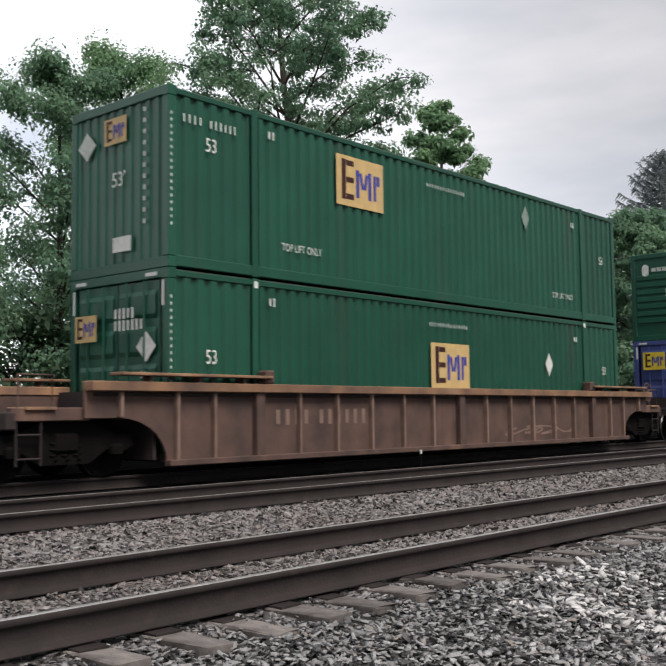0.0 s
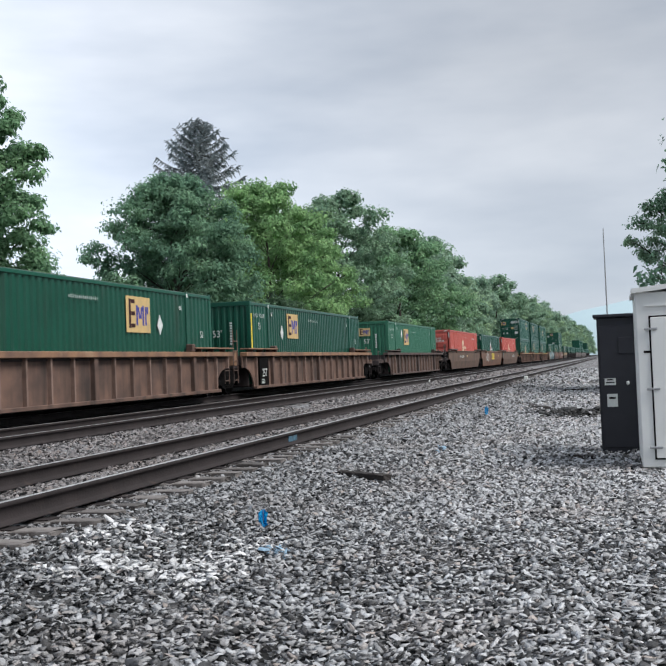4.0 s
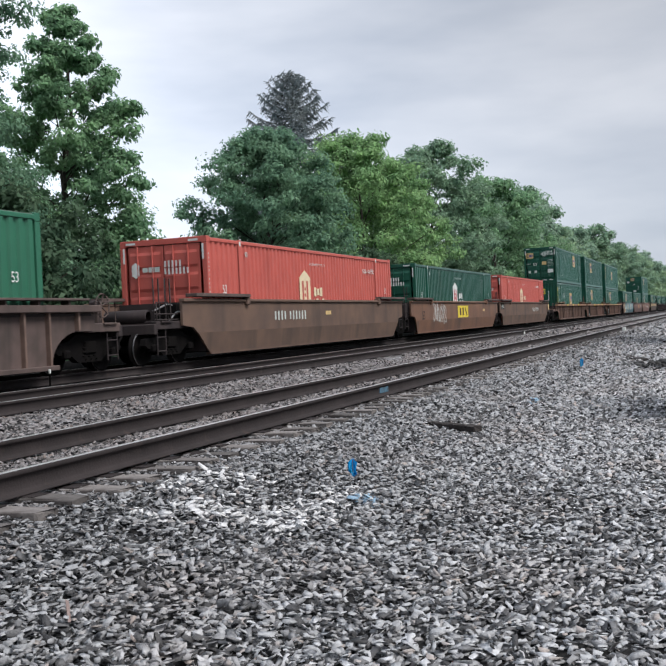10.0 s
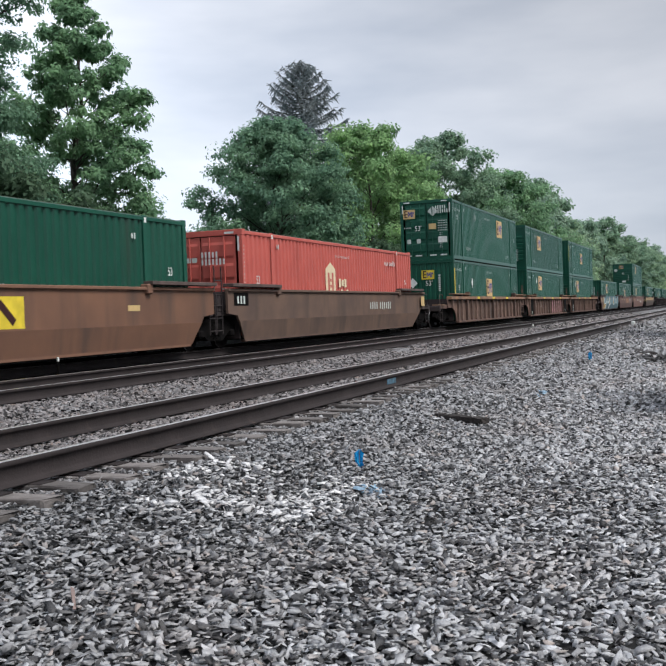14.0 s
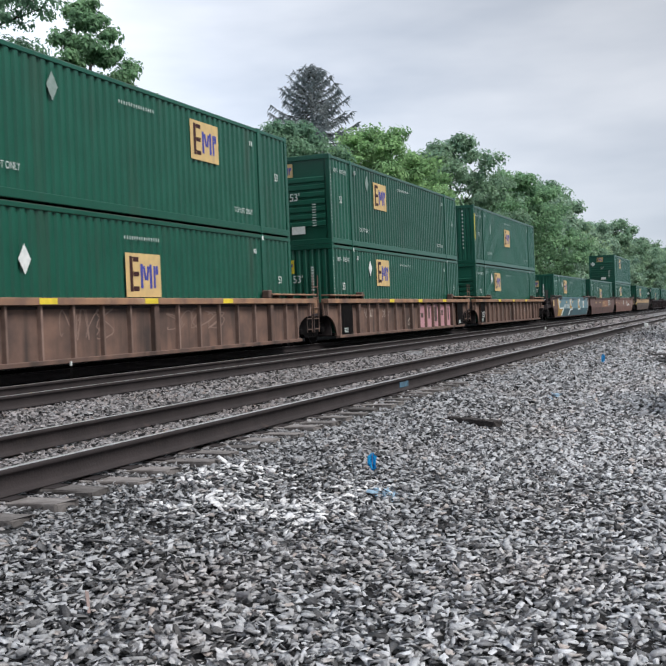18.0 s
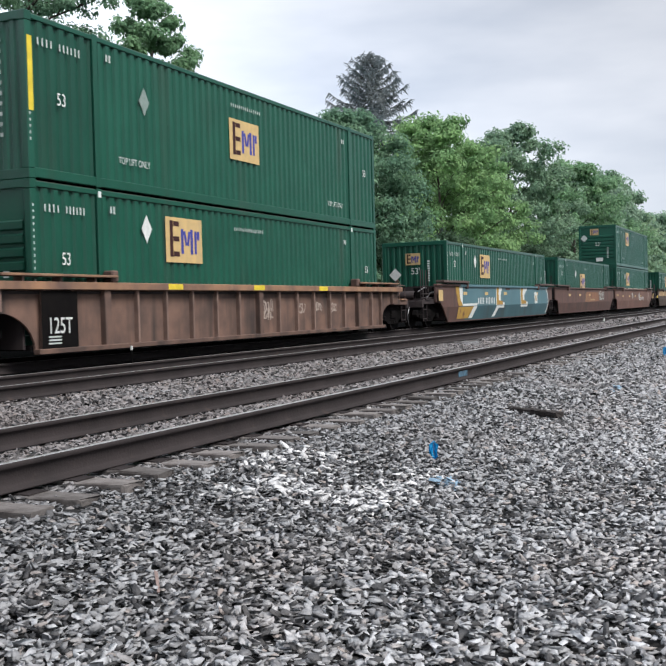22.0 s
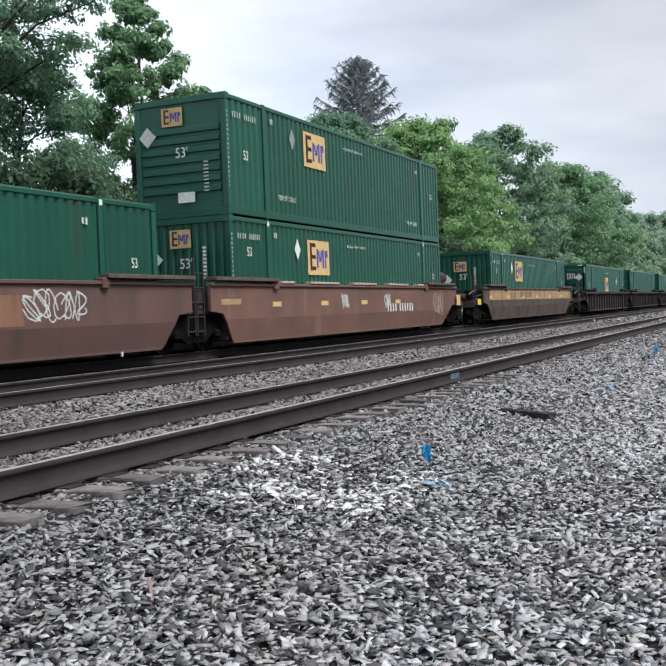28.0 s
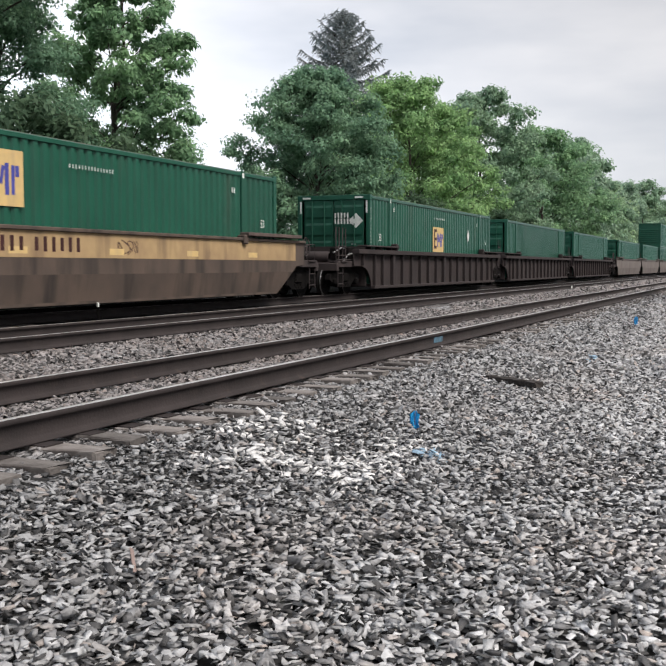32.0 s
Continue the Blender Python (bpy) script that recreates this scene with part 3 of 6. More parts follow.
def stone_field(name, n, r0, r1, size, material, label, a0=-5, a1=47, centre=None, seed=1, cat="ballast", coarse=False):
    """Loose angular stones strewn on the ballast, one mesh."""
    g = np.random.default_rng(seed)
    if centre:
        q, w = g.normal(size=n), g.normal(size=n)
        x, y = centre[0] + q * centre[2], centre[1] + w * centre[3]
        dist = np.hypot(x, y)
    else:
        dist = np.sqrt(g.uniform(r0 * r0, r1 * r1, n))
        a = np.radians(g.uniform(a0, a1, n))
        x, y = -np.sin(a) * dist, np.cos(a) * dist
    keep = (x > -11.35) & (x < 6)
    for xr in (XN, XF, XT):
        for s in (0, GAUGE):
            keep &= np.abs(x - (xr - s)) > 0.09
    # fewer stones on the ends of the near ties
    tie = (np.abs((y - 1.71) / 0.495 - np.round((y - 1.71) / 0.495)) < 0.25) & (x > -4.8) & (x < -4.27)
    keep &= ~(tie & (g.random(n) < 0.9))
    x, y = x[keep], y[keep]
    n = len(x)
    zs = np.array([ground_z(v) for v in np.linspace(-16.5, 6.5, 600)])
    z = np.interp(x, np.linspace(-16.5, 6.5, 600), zs) + g.uniform(-0.8, np.where(x > -4.0, 2.1, 1.0)) * size + (0.02 if centre else 0)
    sz = size * np.clip(g.lognormal(0, 0.26, n), 0.5, 1.5)
    if coarse:
        # low wedges with an off-centre peak
        V0 = np.array([(-1, -1, -1), (1, -1, -1), (1, 1, -1), (-1, 1, -1), (0, 0, 1)], dtype=float)
        Q = np.array([(0, 1, 4), (1, 2, 4), (2, 3, 4), (3, 0, 4)])
    else:
        V0 = np.array([(-1, -1, -1), (1, -1, -1), (1, 1, -1), (-1, 1, -1), (-1, -1, 1), (1, -1, 1), (1, 1, 1), (-1, 1, 1)], dtype=float)
        Q = np.array([(4, 5, 6, 7), (0, 1, 5, 4), (1, 2, 6, 5), (2, 3, 7, 6), (3, 0, 4, 7)])
    P = V0[None] * 0.5 + g.uniform(-0.36, 0.36, (n, len(V0), 3))
    P *= np.stack([g.uniform(1.0, 1.8, n), g.uniform(0.6, 1.1, n), g.uniform(0.15, 0.42, n) * (1.75 if coarse else 1.0)], 1)[:, None] * sz[:, None, None]
    ang = g.uniform(0, 6.283, n)
    tilt, ta = g.normal(0, 0.5, n), g.uniform(0, 6.283, n)
    c, s = np.cos(ang), np.sin(ang)
    R = np.zeros((n, 3, 3))
    R[:, 0, 0], R[:, 0, 1], R[:, 1, 0], R[:, 1, 1], R[:, 2, 2] = c, -s, s, c, 1
    ax = np.stack([np.cos(ta), np.sin(ta), np.zeros(n)], 1)
    K = np.zeros((n, 3, 3))
    K[:, 0, 2], K[:, 1, 2], K[:, 2, 0], K[:, 2, 1] = ax[:, 1], -ax[:, 0], -ax[:, 1], ax[:, 0]
    T = np.eye(3)[None] + np.sin(tilt)[:, None, None] * K + (1 - np.cos(tilt))[:, None, None] * (K @ K)
    P = np.einsum("nij,nkj->nki", T @ R, P)
    P += np.stack([x, y, z], 1)[:, None]
    F = (Q[None] + len(V0) * np.arange(n)[:, None, None]).reshape(-1, Q.shape[1])
    tagged(new(name, mesh_np(name, P.reshape(-1, 3), F, material)), label, cat, kind="stuff")


stone_field("ballast_stones", 31000, 2.5, 6.3, 0.0262, STONE, "loose grey and brown crushed ballast stones", seed=11, a1=62)
stone_field("ballast_stones", 32000, 6.1, 9.2, 0.0252, STONE, "loose grey crushed ballast stones beside the near track", seed=16, a1=64)
stone_field("ballast_stones", 66000, 9.0, 13.5, 0.0285, STONE, "loose grey crushed ballast stones along the near track", seed=18, a1=62, coarse=True)
stone_field("ballast_stones", 136000, 13.3, 28, 0.0365, STONE, "loose grey crushed ballast stones farther along the tracks", seed=12, a1=47, coarse=True)
stone_field("ballast_stones", 72000, 27.5, 50, 0.052, STONE, "grey ballast stones in the distance beside the track", seed=19, a0=-6, a1=17, coarse=True)
stone_field("ballast_stones", 52000, 49.5, 100, 0.095, STONE, "far grey ballast stones towards the bend of the line", seed=20, a0=-4, a1=10, coarse=True)
for k, (n, sx, sy, wx, wy, words) in enumerate(((60, -3.63, 5.92, 0.10, 0.09, "few ballast stones splashed with white paint"), (90, -4.0, 7.08, 0.12, 0.16, "ballast stones splashed with white paint near the ties"),
                                                (150, -3.33, 6.36, 0.17, 0.10, "ballast stones coated with thick white paint"), (110, -3.72, 7.5, 0.20, 0.16, "scattered splashes of white paint over grey ballast"),
                                                (90, -2.79, 6.22, 0.09, 0.12, "white-splashed stones on grey ballast"), (110, -2.8, 6.68, 0.12, 0.14, "white-splashed stones on grey ballast"),
                                                (100, -2.8, 7.4, 0.12, 0.28, "thin white paint spatter on grey ballast"), (90, -3.4, 6.75, 0.34, 0.34, "thin white paint spatter on grey ballast"))):
    stone_field("white_painted_stones", int(n * 0.85), 0, 0, 0.030, WSTONE, words, centre=(sx, sy, wx, wy), seed=130 + k)
stone_field("blue_sprayed_stones", 16, 0, 0, 0.04, BSTONE, "faint blue paint on the ballast farther off", centre=(-2.71, 15.8, 0.06, 0.12), seed=15)
stone_field("dark_stones", 420, 0, 0, 0.07, DSTONE, "patch of dark dirty stones on the paler ballast", centre=(-0.95, 25.2, 0.42, 0.75), seed=17)
stone_field("blue_sprayed_stones", 34, 0, 0, 0.03, BSTONE, "ballast stones sprayed with pale blue paint", centre=(-2.56, 7.38, 0.045, 0.07), seed=14)


# ---- the train: containers ----
CL, CW, CH, TRAIN_X = 16.15, 2.72, 3.03, -14.045


def corr_mesh(name, length, h, pitch, depth, material, axis="y"):
    """A sheet with vertical trapezoid corrugations; outer face at 0, valleys at -depth."""
    key = (name, length, h, material.name, axis)
    if key in CACHE:
        return CACHE[key]
    prof, a = [], -length / 2
    n = int(round(length / pitch))
    p = length / n
    for i in range(n):
        prof += [(a, 0), (a + p * 0.40, 0), (a + p * 0.54, -depth), (a + p * 0.86, -depth)]
        a += p
    prof.append((length / 2, 0))
    V = []
    for z in (0, h):
        V += [(d, a, z) if axis == "y" else (a, -d, z) for a, d in prof]
    m = len(prof)
    F = [(i, i + 1, m + i + 1, m + i) for i in range(m - 1)]
    CACHE[key] = mesh_py(name, V, F, material)
    return CACHE[key]


def rib_mesh(name, w, h, n, depth, material):
    """A sheet with n wide horizontal ribs, facing -y."""
    key = (name, w, h, n, material.name)
    if key in CACHE:
        return CACHE[key]
    prof, z, p = [(0, 0)], 0.0, h / n
    for i in range(n):
        prof += [(0, z + p * 0.15), (depth, z + p * 0.28), (depth, z + p * 0.8), (0, z + p * 0.93)]
        z += p
    prof.append((0, h))
    V = []
    for x in (-w / 2, w / 2):
        V += [(x, -d, z) for d, z in prof]
    m = len(prof)
    F = [(i, m + i, m + i + 1, i + 1) for i in range(m - 1)]
    CACHE[key] = mesh_py(name, V, F, material)
    return CACHE[key]


def logo(parent, side, off, a, b, w, h, ground_m=None):
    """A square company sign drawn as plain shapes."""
    s = decal("logo_panel", [rect(a, b, w, h)], ground_m or YELLOW, parent, side, off, "square yellow sign with dark and violet shapes")
    k = 1 if side else -1
    o = off + 0.004 * k
    L, H = w / 2, h / 2
    bars = [rect(a - L * 0.70, b + H * 0.05, w * 0.085, h * 0.80)] + [rect(a - L * 0.44, b + H * q, w * 0.16, h * 0.11) for q in (0.72, 0.05, -0.62)]
    decal("dark_shape", bars, DARKINK, s, side, o)
    zig = [rect(a - L * 0.12, b - H * 0.04, w * 0.07, h * 0.56), rect(a + L * 0.40, b - H * 0.04, w * 0.07, h * 0.56), rect(a + L * 0.62, b - H * 0.06, w * 0.06, h * 0.52)]
    zig += ribbon([(a + L * 0.0, b + H * 0.42), (a + L * 0.1, b - H * 0.22)], w * 0.06) + ribbon([(a + L * 0.28, b + H * 0.42), (a + L * 0.18, b - H * 0.22)], w * 0.06) + [rect(a + L * 0.77, b + H * 0.26, w * 0.07, h * 0.2)]
    decal("violet_shape", zig, BLUEINK, s, side, o)


def hub(parent, side, off, a, b, k=1.0, tint=None):
    """A tall pale hexagon with two dark bars, and rows of pale bars beside it."""
    w, h = 0.92 * k, 1.45 * k
    hexa = [(a, b - h / 2), (a + w / 2, b - h * 0.33), (a + w / 2, b + h * 0.33), (a, b + h / 2), (a - w / 2, b + h * 0.33), (a - w / 2, b - h * 0.33)]
    s = decal("logo_hexagon", [hexa], CREAM if tint else WHITE, parent, side, off, "pale hexagon sign with dark bars")
    decal("dark_bar", [rect(a - w * 0.2, b, w * 0.16, h * 0.5), rect(a + w * 0.2, b, w * 0.16, h * 0.5), rect(a, b + 0.1, w * 0.14, h * 0.07), rect(a, b - 0.1, w * 0.14, h * 0.07)], tint or REDINK, s, side, off + 0.004)
    bars = []
    for row, (n, zz) in enumerate(((3, 0.02), (5, -0.36))):
        for i in range(n):
            bars.append(rect(a + w * 0.85 + i * 0.27 * k + 0.1 * (1 - row), b + zz * k, 0.2 * k, (0.30 if i % 2 == row else 0.22) * k))
    decal("pale_bar", bars, CREAM if tint else WHITE, parent, side, off)


def placard(parent, side, off, a, b, s=0.3, ink=None):
    k = 0.62 if side else 1.0
    decal("diamond_placard", [[(a - s * k, b), (a, b - s), (a + s * k, b), (a, b + s)]], ink or WHITE, parent, side, off, "pale diamond placard")


def id_bars(name, parent, side, off, a, b, n, w, h, gap, vertical=False, material=None):
    q = [rect(a, b - i * gap, w, h) if vertical else rect(a + i * gap, b, w, h * (1 if i % 3 else 0.9)) for i in range(n)]
    tagged(decal(name, q, material or PALEINK, parent, side, off), kind="stuff")


def container(label, paint, end, z, seed, marks, group, near=True):
    """A 53-foot container: its base at the origin, the side with the marks towards +x, the marked end towards -y."""
    c = thing("container", label, "shipping container", group)
    hw, hl = CW / 2, CL / 2
    r = random.Random(seed)
    for span, mid in ((1.78, -7.125), (12.0, 0.0), (1.78, 7.125)):
        wall = corr_mesh("side_wall", span, CH - 0.34, 0.275, 0.052, paint)
        part("side_wall", wall, None, c, "", (hw - 0.014, mid, 0.2))
        part("side_wall", wall, None, c, "", (-hw + 0.014, -mid, 0.2), math.pi)
    for s in (1, -1):
        box("top_rail", 0.07, CL - 0.3, 0.10, paint, c, (s * (hw - 0.028), 0, CH - 0.145), 0.012)
        box("bottom_rail", 0.09, CL - 0.3, 0.185, paint, c, (s * (hw - 0.04), 0, 0.02), 0.012)
        for e in (1, -1):
            box("corner_post", 0.16, 0.16, CH - 0.36, paint, c, (s * (hw - 0.08), e * (hl - 0.08), 0.18), 0.015)
            box("side_post", 0.08, 0.15, CH - 0.02, paint, c, (s * (hw - 0.02), e * 6.115, 0), 0.012)
            if s > 0 and near and z < 2:
                decal("lift_mark", [rect(e * 6.115, CH - 0.13, 0.10, 0.12)], WHITE, c, True, hw + 0.023, "white lifting mark on the post")
            for zz in (0, CH - 0.18):
                box("corner_casting", 0.18, 0.18, 0.18, paint, c, (s * (hw - 0.09), e * (hl - 0.09), zz), 0.012)
    box("roof", CW - 0.1, CL - 0.1, 0.03, ROOFM, c, (0, 0, CH - 0.05))
    box("underframe", CW - 0.2, CL - 0.1, 0.12, BLACKST, c, (0, 0, 0.06))
    for e in (1, -1):
        box("end_header", CW - 0.3, 0.1, 0.16, paint, c, (0, e * (hl - 0.05), CH - 0.16), 0.01)
        box("end_sill", CW - 0.3, 0.1, 0.18, paint, c, (0, e * (hl - 0.05), 0), 0.01)
    part("end_wall", corr_mesh("end_wall", CW - 0.3, CH - 0.34, 0.25, 0.03, paint, "x"), None, c, "", (0, hl - 0.03, 0.18), math.pi)
    y = -hl
    if end == "corrugated":
        part("end_wall", corr_mesh("end_wall", CW - 0.3, CH - 0.34, 0.25, 0.03, paint, "x"), None, c, "", (0, y + 0.03, 0.18))
    elif end == "ribbed":
        w = box("end_wall", CW - 0.3, 0.04, CH - 0.34, paint, c, (0, y + 0.06, 0.18))
        part("ribbed_panel", rib_mesh("ribbed_panel", CW - 0.42, 1.75, 7, 0.045, paint), None, w, "", (0, -0.022, 0.38))
    else:
        for s in (1, -1):
            d = box("door", 1.1, 0.05, CH - 0.36, paint, c, (s * 0.565, y + 0.05, 0.18), 0.01)
            part("door_panel", rib_mesh("door_panel", 0.96, CH - 0.6, 4, 0.03, paint), None, d, "", (0, -0.027, 0.12))
            for q in (-0.24, 0.22):
                part("lock_rod", box_mesh("lock_rod", 0.035, 0.035, CH - 0.36, paint, 0.008), None, d, "painted locking rod", (q * s, -0.085, 0.0))
    if not near:
        return c
    o, eo = hw + 0.008, y - 0.012
    if end != "corrugated":
        eo = y - 0.02
    kinds = [m[0] for m in marks]
    if paint != BLUE:
        lettering("lettering", "53", 0.34, WHITE, c, True, o, -7.15, (2.14 if "high" in kinds else 1.53) if z > 2 else 1.58 if end == "doors" or "low" in kinds else 2.12)
    lettering("lettering", "53", 0.3, WHITE, c, True, o, 7.2, 1.7)
    if z > 2 or end != "doors":
        lettering("lettering", "53'", 0.36, WHITE, c, False, eo - (0.09 if end == "doors" else 0), -0.4 if end == "doors" else 0.05, 1.6 if end == "doors" else 1.62 if z > 2 else 1.86)
    if z > 2:
        id_bars("identity_bar", c, True, o, -7.75, 2.52, 4, 0.035, 0.15, 0.12)
        id_bars("identity_bar", c, True, o, -7.15, 2.52, 6, 0.035, 0.15, 0.11)
    elif end != "doors":
        id_bars("identity_bar", c, True, o, -7.7, 2.52, 4, 0.035, 0.15, 0.12)
        id_bars("identity_bar", c, True, o, -7.1, 2.52, 6, 0.035, 0.15, 0.10)
    if paint == RED:
        id_bars("identity_bar", c, True, o, 4.55, 2.44, 4, 0.05, 0.16, 0.13, False, WHITE)
        id_bars("identity_bar", c, True, o, 5.15, 2.44, 6, 0.05, 0.16, 0.13, False, WHITE)
    id_bars("caution_bar", c, True, o, -0.9, 2.52, 15, 0.03, 0.085, 0.1)
    id_bars("height_bar", c, True, o, -5.75, 2.62, 2, 0.05, 0.15, 0.10)
    id_bars("height_bar", c, True, o, 5.55, 2.5, 2, 0.06, 0.14, 0.11)
    id_bars("identity_bar", c, True, hw + 0.003, -hl + 0.06, 2.55, 17, 0.035, 0.05, 0.115, True)
    if end == "corrugated":
        id_bars("identity_bar", c, False, eo, 0.75, 2.72, 11, 0.07, 0.075, 0.19, True, PALEINK) if z > 2 else id_bars("identity_bar", c, False, eo, 0.6, 2.25, 9, 0.10, 0.06, 0.095, True, WHITE)
    else:
        id_bars("data_bar", c, False, eo, 0.75, 1.35, 9, 0.14, 0.035, 0.09, True)
    if z > 2 and "studs" not in kinds:
        lettering("lettering", "TOP LIFT ONLY", 0.2, PALEINK, c, True, o, -4.9, 0.62)
        lettering("lettering", "TOP LIFT ONLY", 0.2, PALEINK, c, True, o, 5.0, 0.55)
    if end == "doors":
        f = eo - 0.095
        for q, n in (() if paint == BLUE else ((2.62, 5), (2.42, 7))):
            id_bars("identity_bar", c, False, f, 0.55 if z > 2 else 0.12, q if z > 2 else q - 0.29, n, 0.055, 0.18, 0.115, False, WHITE)
        if z > 2:
            for q in range(5):
                id_bars("data_bar", c, False, f, 0.66, 1.95 - 0.12 * q, 6, 0.05, 0.05, 0.085)
            id_bars("data_bar", c, False, f, -1.1, 1.66, 5, 0.05, 0.07, 0.075)
            decal("notice_plate", [rect(0.35, 1.68, 0.38, 0.28)], YELLOW, c, False, f, "orange-yellow notice plate")
            decal("notice_plate", [rect(0.86, 1.0, 0.46, 0.3)], WHITE, c, False, f, "white notice plate")
            for q in (-0.89, -0.39):
                decal("vent_cover", [rect(q, 0.97, 0.2, 0.22)], PALEINK, c, False, f, "pale square vent cover")
        for q in (-0.95, -0.4, 0.35, 0.9):
            decal("reflective_dash", [rect(q, 0.24, 0.34, 0.06)], WHITE, c, False, f, "white reflective dash")
        for q in (-1.23, 1.23):
            decal("reflective_dash", [rect(q, 2.62, 0.06, 0.42)], WHITE, c, False, y - 0.006, "white reflective dash")
        for q in (-1.0, 0.95):
            decal("reflective_dash", [rect(q, CH - 0.09, 0.3, 0.06)], WHITE, c, False, eo, "white reflective dash")
    elif z > 2:
        decal("notice_plate", [rect(0.15, 0.5, 0.5, 0.26)], WHITE, c, False, eo, "white notice plate")
    for m in marks:
        kind, a, b = m[:3]
        if not kind.startswith("end"):
            b = b - z
        if kind == "logo":
            logo(c, True, o, a, max(b, 0.55), 1.46, 1.0, BRIGHTYEL if paint == BLUE else None)
        elif kind == "hub":
            hub(c, True, o, a, b, 1.0, m[3] if len(m) > 3 else None)
        elif kind == "dia":
            placard(c, True, o, a, b, 0.3, GREYINK if z > 2 else None)
        elif kind == "end_logo":
            logo(c, False, eo - (0.095 if end == "doors" else 0), a, b, m[3] if len(m) > 3 else 0.62, m[5] if len(m) > 5 else 0.46, m[4] if len(m) > 4 else None)
        elif kind == "end_dia":
            placard(c, False, eo - 0.01, a, b + 0.45 if z < 2 else b, 0.26, PALEINK if z > 2 else None)
        elif kind == "end_hub":
            decal("logo_hexagon", [[(a - 0.12, b - 0.14), (a, b - 0.22), (a + 0.12, b - 0.14), (a + 0.12, b + 0.14), (a, b + 0.22), (a - 0.12, b + 0.14)]], WHITE, c, False, eo - 0.03)
            id_bars("pale_bar", c, False, eo - 0.03, a + 0.3, b, 3, 0.16, 0.14, 0.19)
        elif kind == "strip":
            decal("yellow_strip", [rect(-1.21, 1.9, 0.11, 1.35)], BRIGHTYEL, c, False, y - 0.004, "yellow reflective strip")
            decal("yellow_strip", [rect(-hl + 0.1, 1.9, 0.13, 1.35)], BRIGHTYEL, c, True, hw + 0.004, "yellow reflective strip")
        elif kind == "panel":
            decal("blue_panel", [rect(a, b, 5.6, 0.85)], DEEPBLUE, c, True, o + 0.002, "deep blue painted-over panel")
        elif kind == "red_ends":
            for e in (1, -1):
                decal("red_edge", [rect(e * (hl - 0.08), CH / 2, 0.17, CH - 0.4)], REDEDGE, c, True, hw + 0.004, "red painted corner post")
            decal("red_edge", [rect(hw - 0.09, CH / 2, 0.17, CH - 0.4)], REDEDGE, c, False, y - 0.004, "red painted corner post")
            logo(c, False, y - 0.115, 0.58, 2.32, 0.78, 0.6, BRIGHTYEL)
            decal("notice_plate", [rect(0.62, 1.62, 0.4, 0.3)], PALEINK, c, False, y - 0.115, "pale notice plate")
            decal("notice_plate", [rect(-7.6, 0.95, 0.34, 0.6), rect(-1.6, 2.2, 0.4, 0.5)], WHITE, c, True, o, "white notice")
            decal("notice_plate", [rect(7.6, 0.6, 0.3, 0.6)], WHITE, c, True, o, "white notice")
        elif kind == "studs":
            decal("rail_mark", [rect(-7.6 + 0.62 * i, 0.09, 0.3, 0.09) for i in range(25)], WHITE, c, True, hw + 0.009, "white dashes along the bottom rail")
    return c


# ---- the train: well cars ----
def skirt_end(e):
    """Where the slanting end of a smooth car's side meets the top of its lower skirt."""
    return 8.15 + (e - 8.70) * 0.77


def skirt_x(hx, z):
    """The lower skirt of a smooth car leans inwards towards the rails."""
    return hx - 0.04 - (0.85 - z) * 0.15


def skirt_mesh(hx, e0, e1, side, material):
    V = [(side * (skirt_x(hx, z) - d), u, z) for d in (0.0, 0.05) for u, z in ((-skirt_end(e0), 0.85), (skirt_end(e1), 0.85), (8.15, 0.30), (-8.15, 0.30))]
    bm = bmesh.new()
    vs = [bm.verts.new(v) for v in V]
    for f in ((0, 1, 2, 3), (7, 6, 5, 4), (0, 4, 5, 1), (1, 5, 6, 2), (2, 6, 7, 3), (3, 7, 4, 0)):
        bm.faces.new([vs[i] for i in f])
    me = bpy.data.meshes.new("lower_skirt")
    fix(bm, me)
    me.materials.append(material)
    return me


def skirt_decal(name, polys, material, parent, hx, lift, label=""):
    """Flat paint on the leaning lower skirt."""
    V, F = [], []
    for poly in polys:
        F.append(list(range(len(V), len(V) + len(poly))))
        V += [(skirt_x(hx, b) + lift, a, b) for a, b in poly]
    return part(name, mesh_py(name, V, F, material), None, parent, label)


def side_poly(e0, e1, top, lower, slant=False):
    """Outline (u, z) of a well car's side, with wheel cut-outs at both ends."""
    def end(e):
        if slant:
            return [(e, top), (e, 1.06), (e - 0.55, 1.0), (skirt_end(e), lower)]
        return [(e, top), (e, 1.02)] + [(8.15 + 0.95 * (1 - math.cos(math.pi / 2 * i / 7)), lower + (1.02 - lower) * math.sin(math.pi / 2 * i / 7)) for i in range(7, -1, -1)]
    right = end(e1)
    left = [(-u, z) for u, z in end(e0)]
    return right + left[::-1]


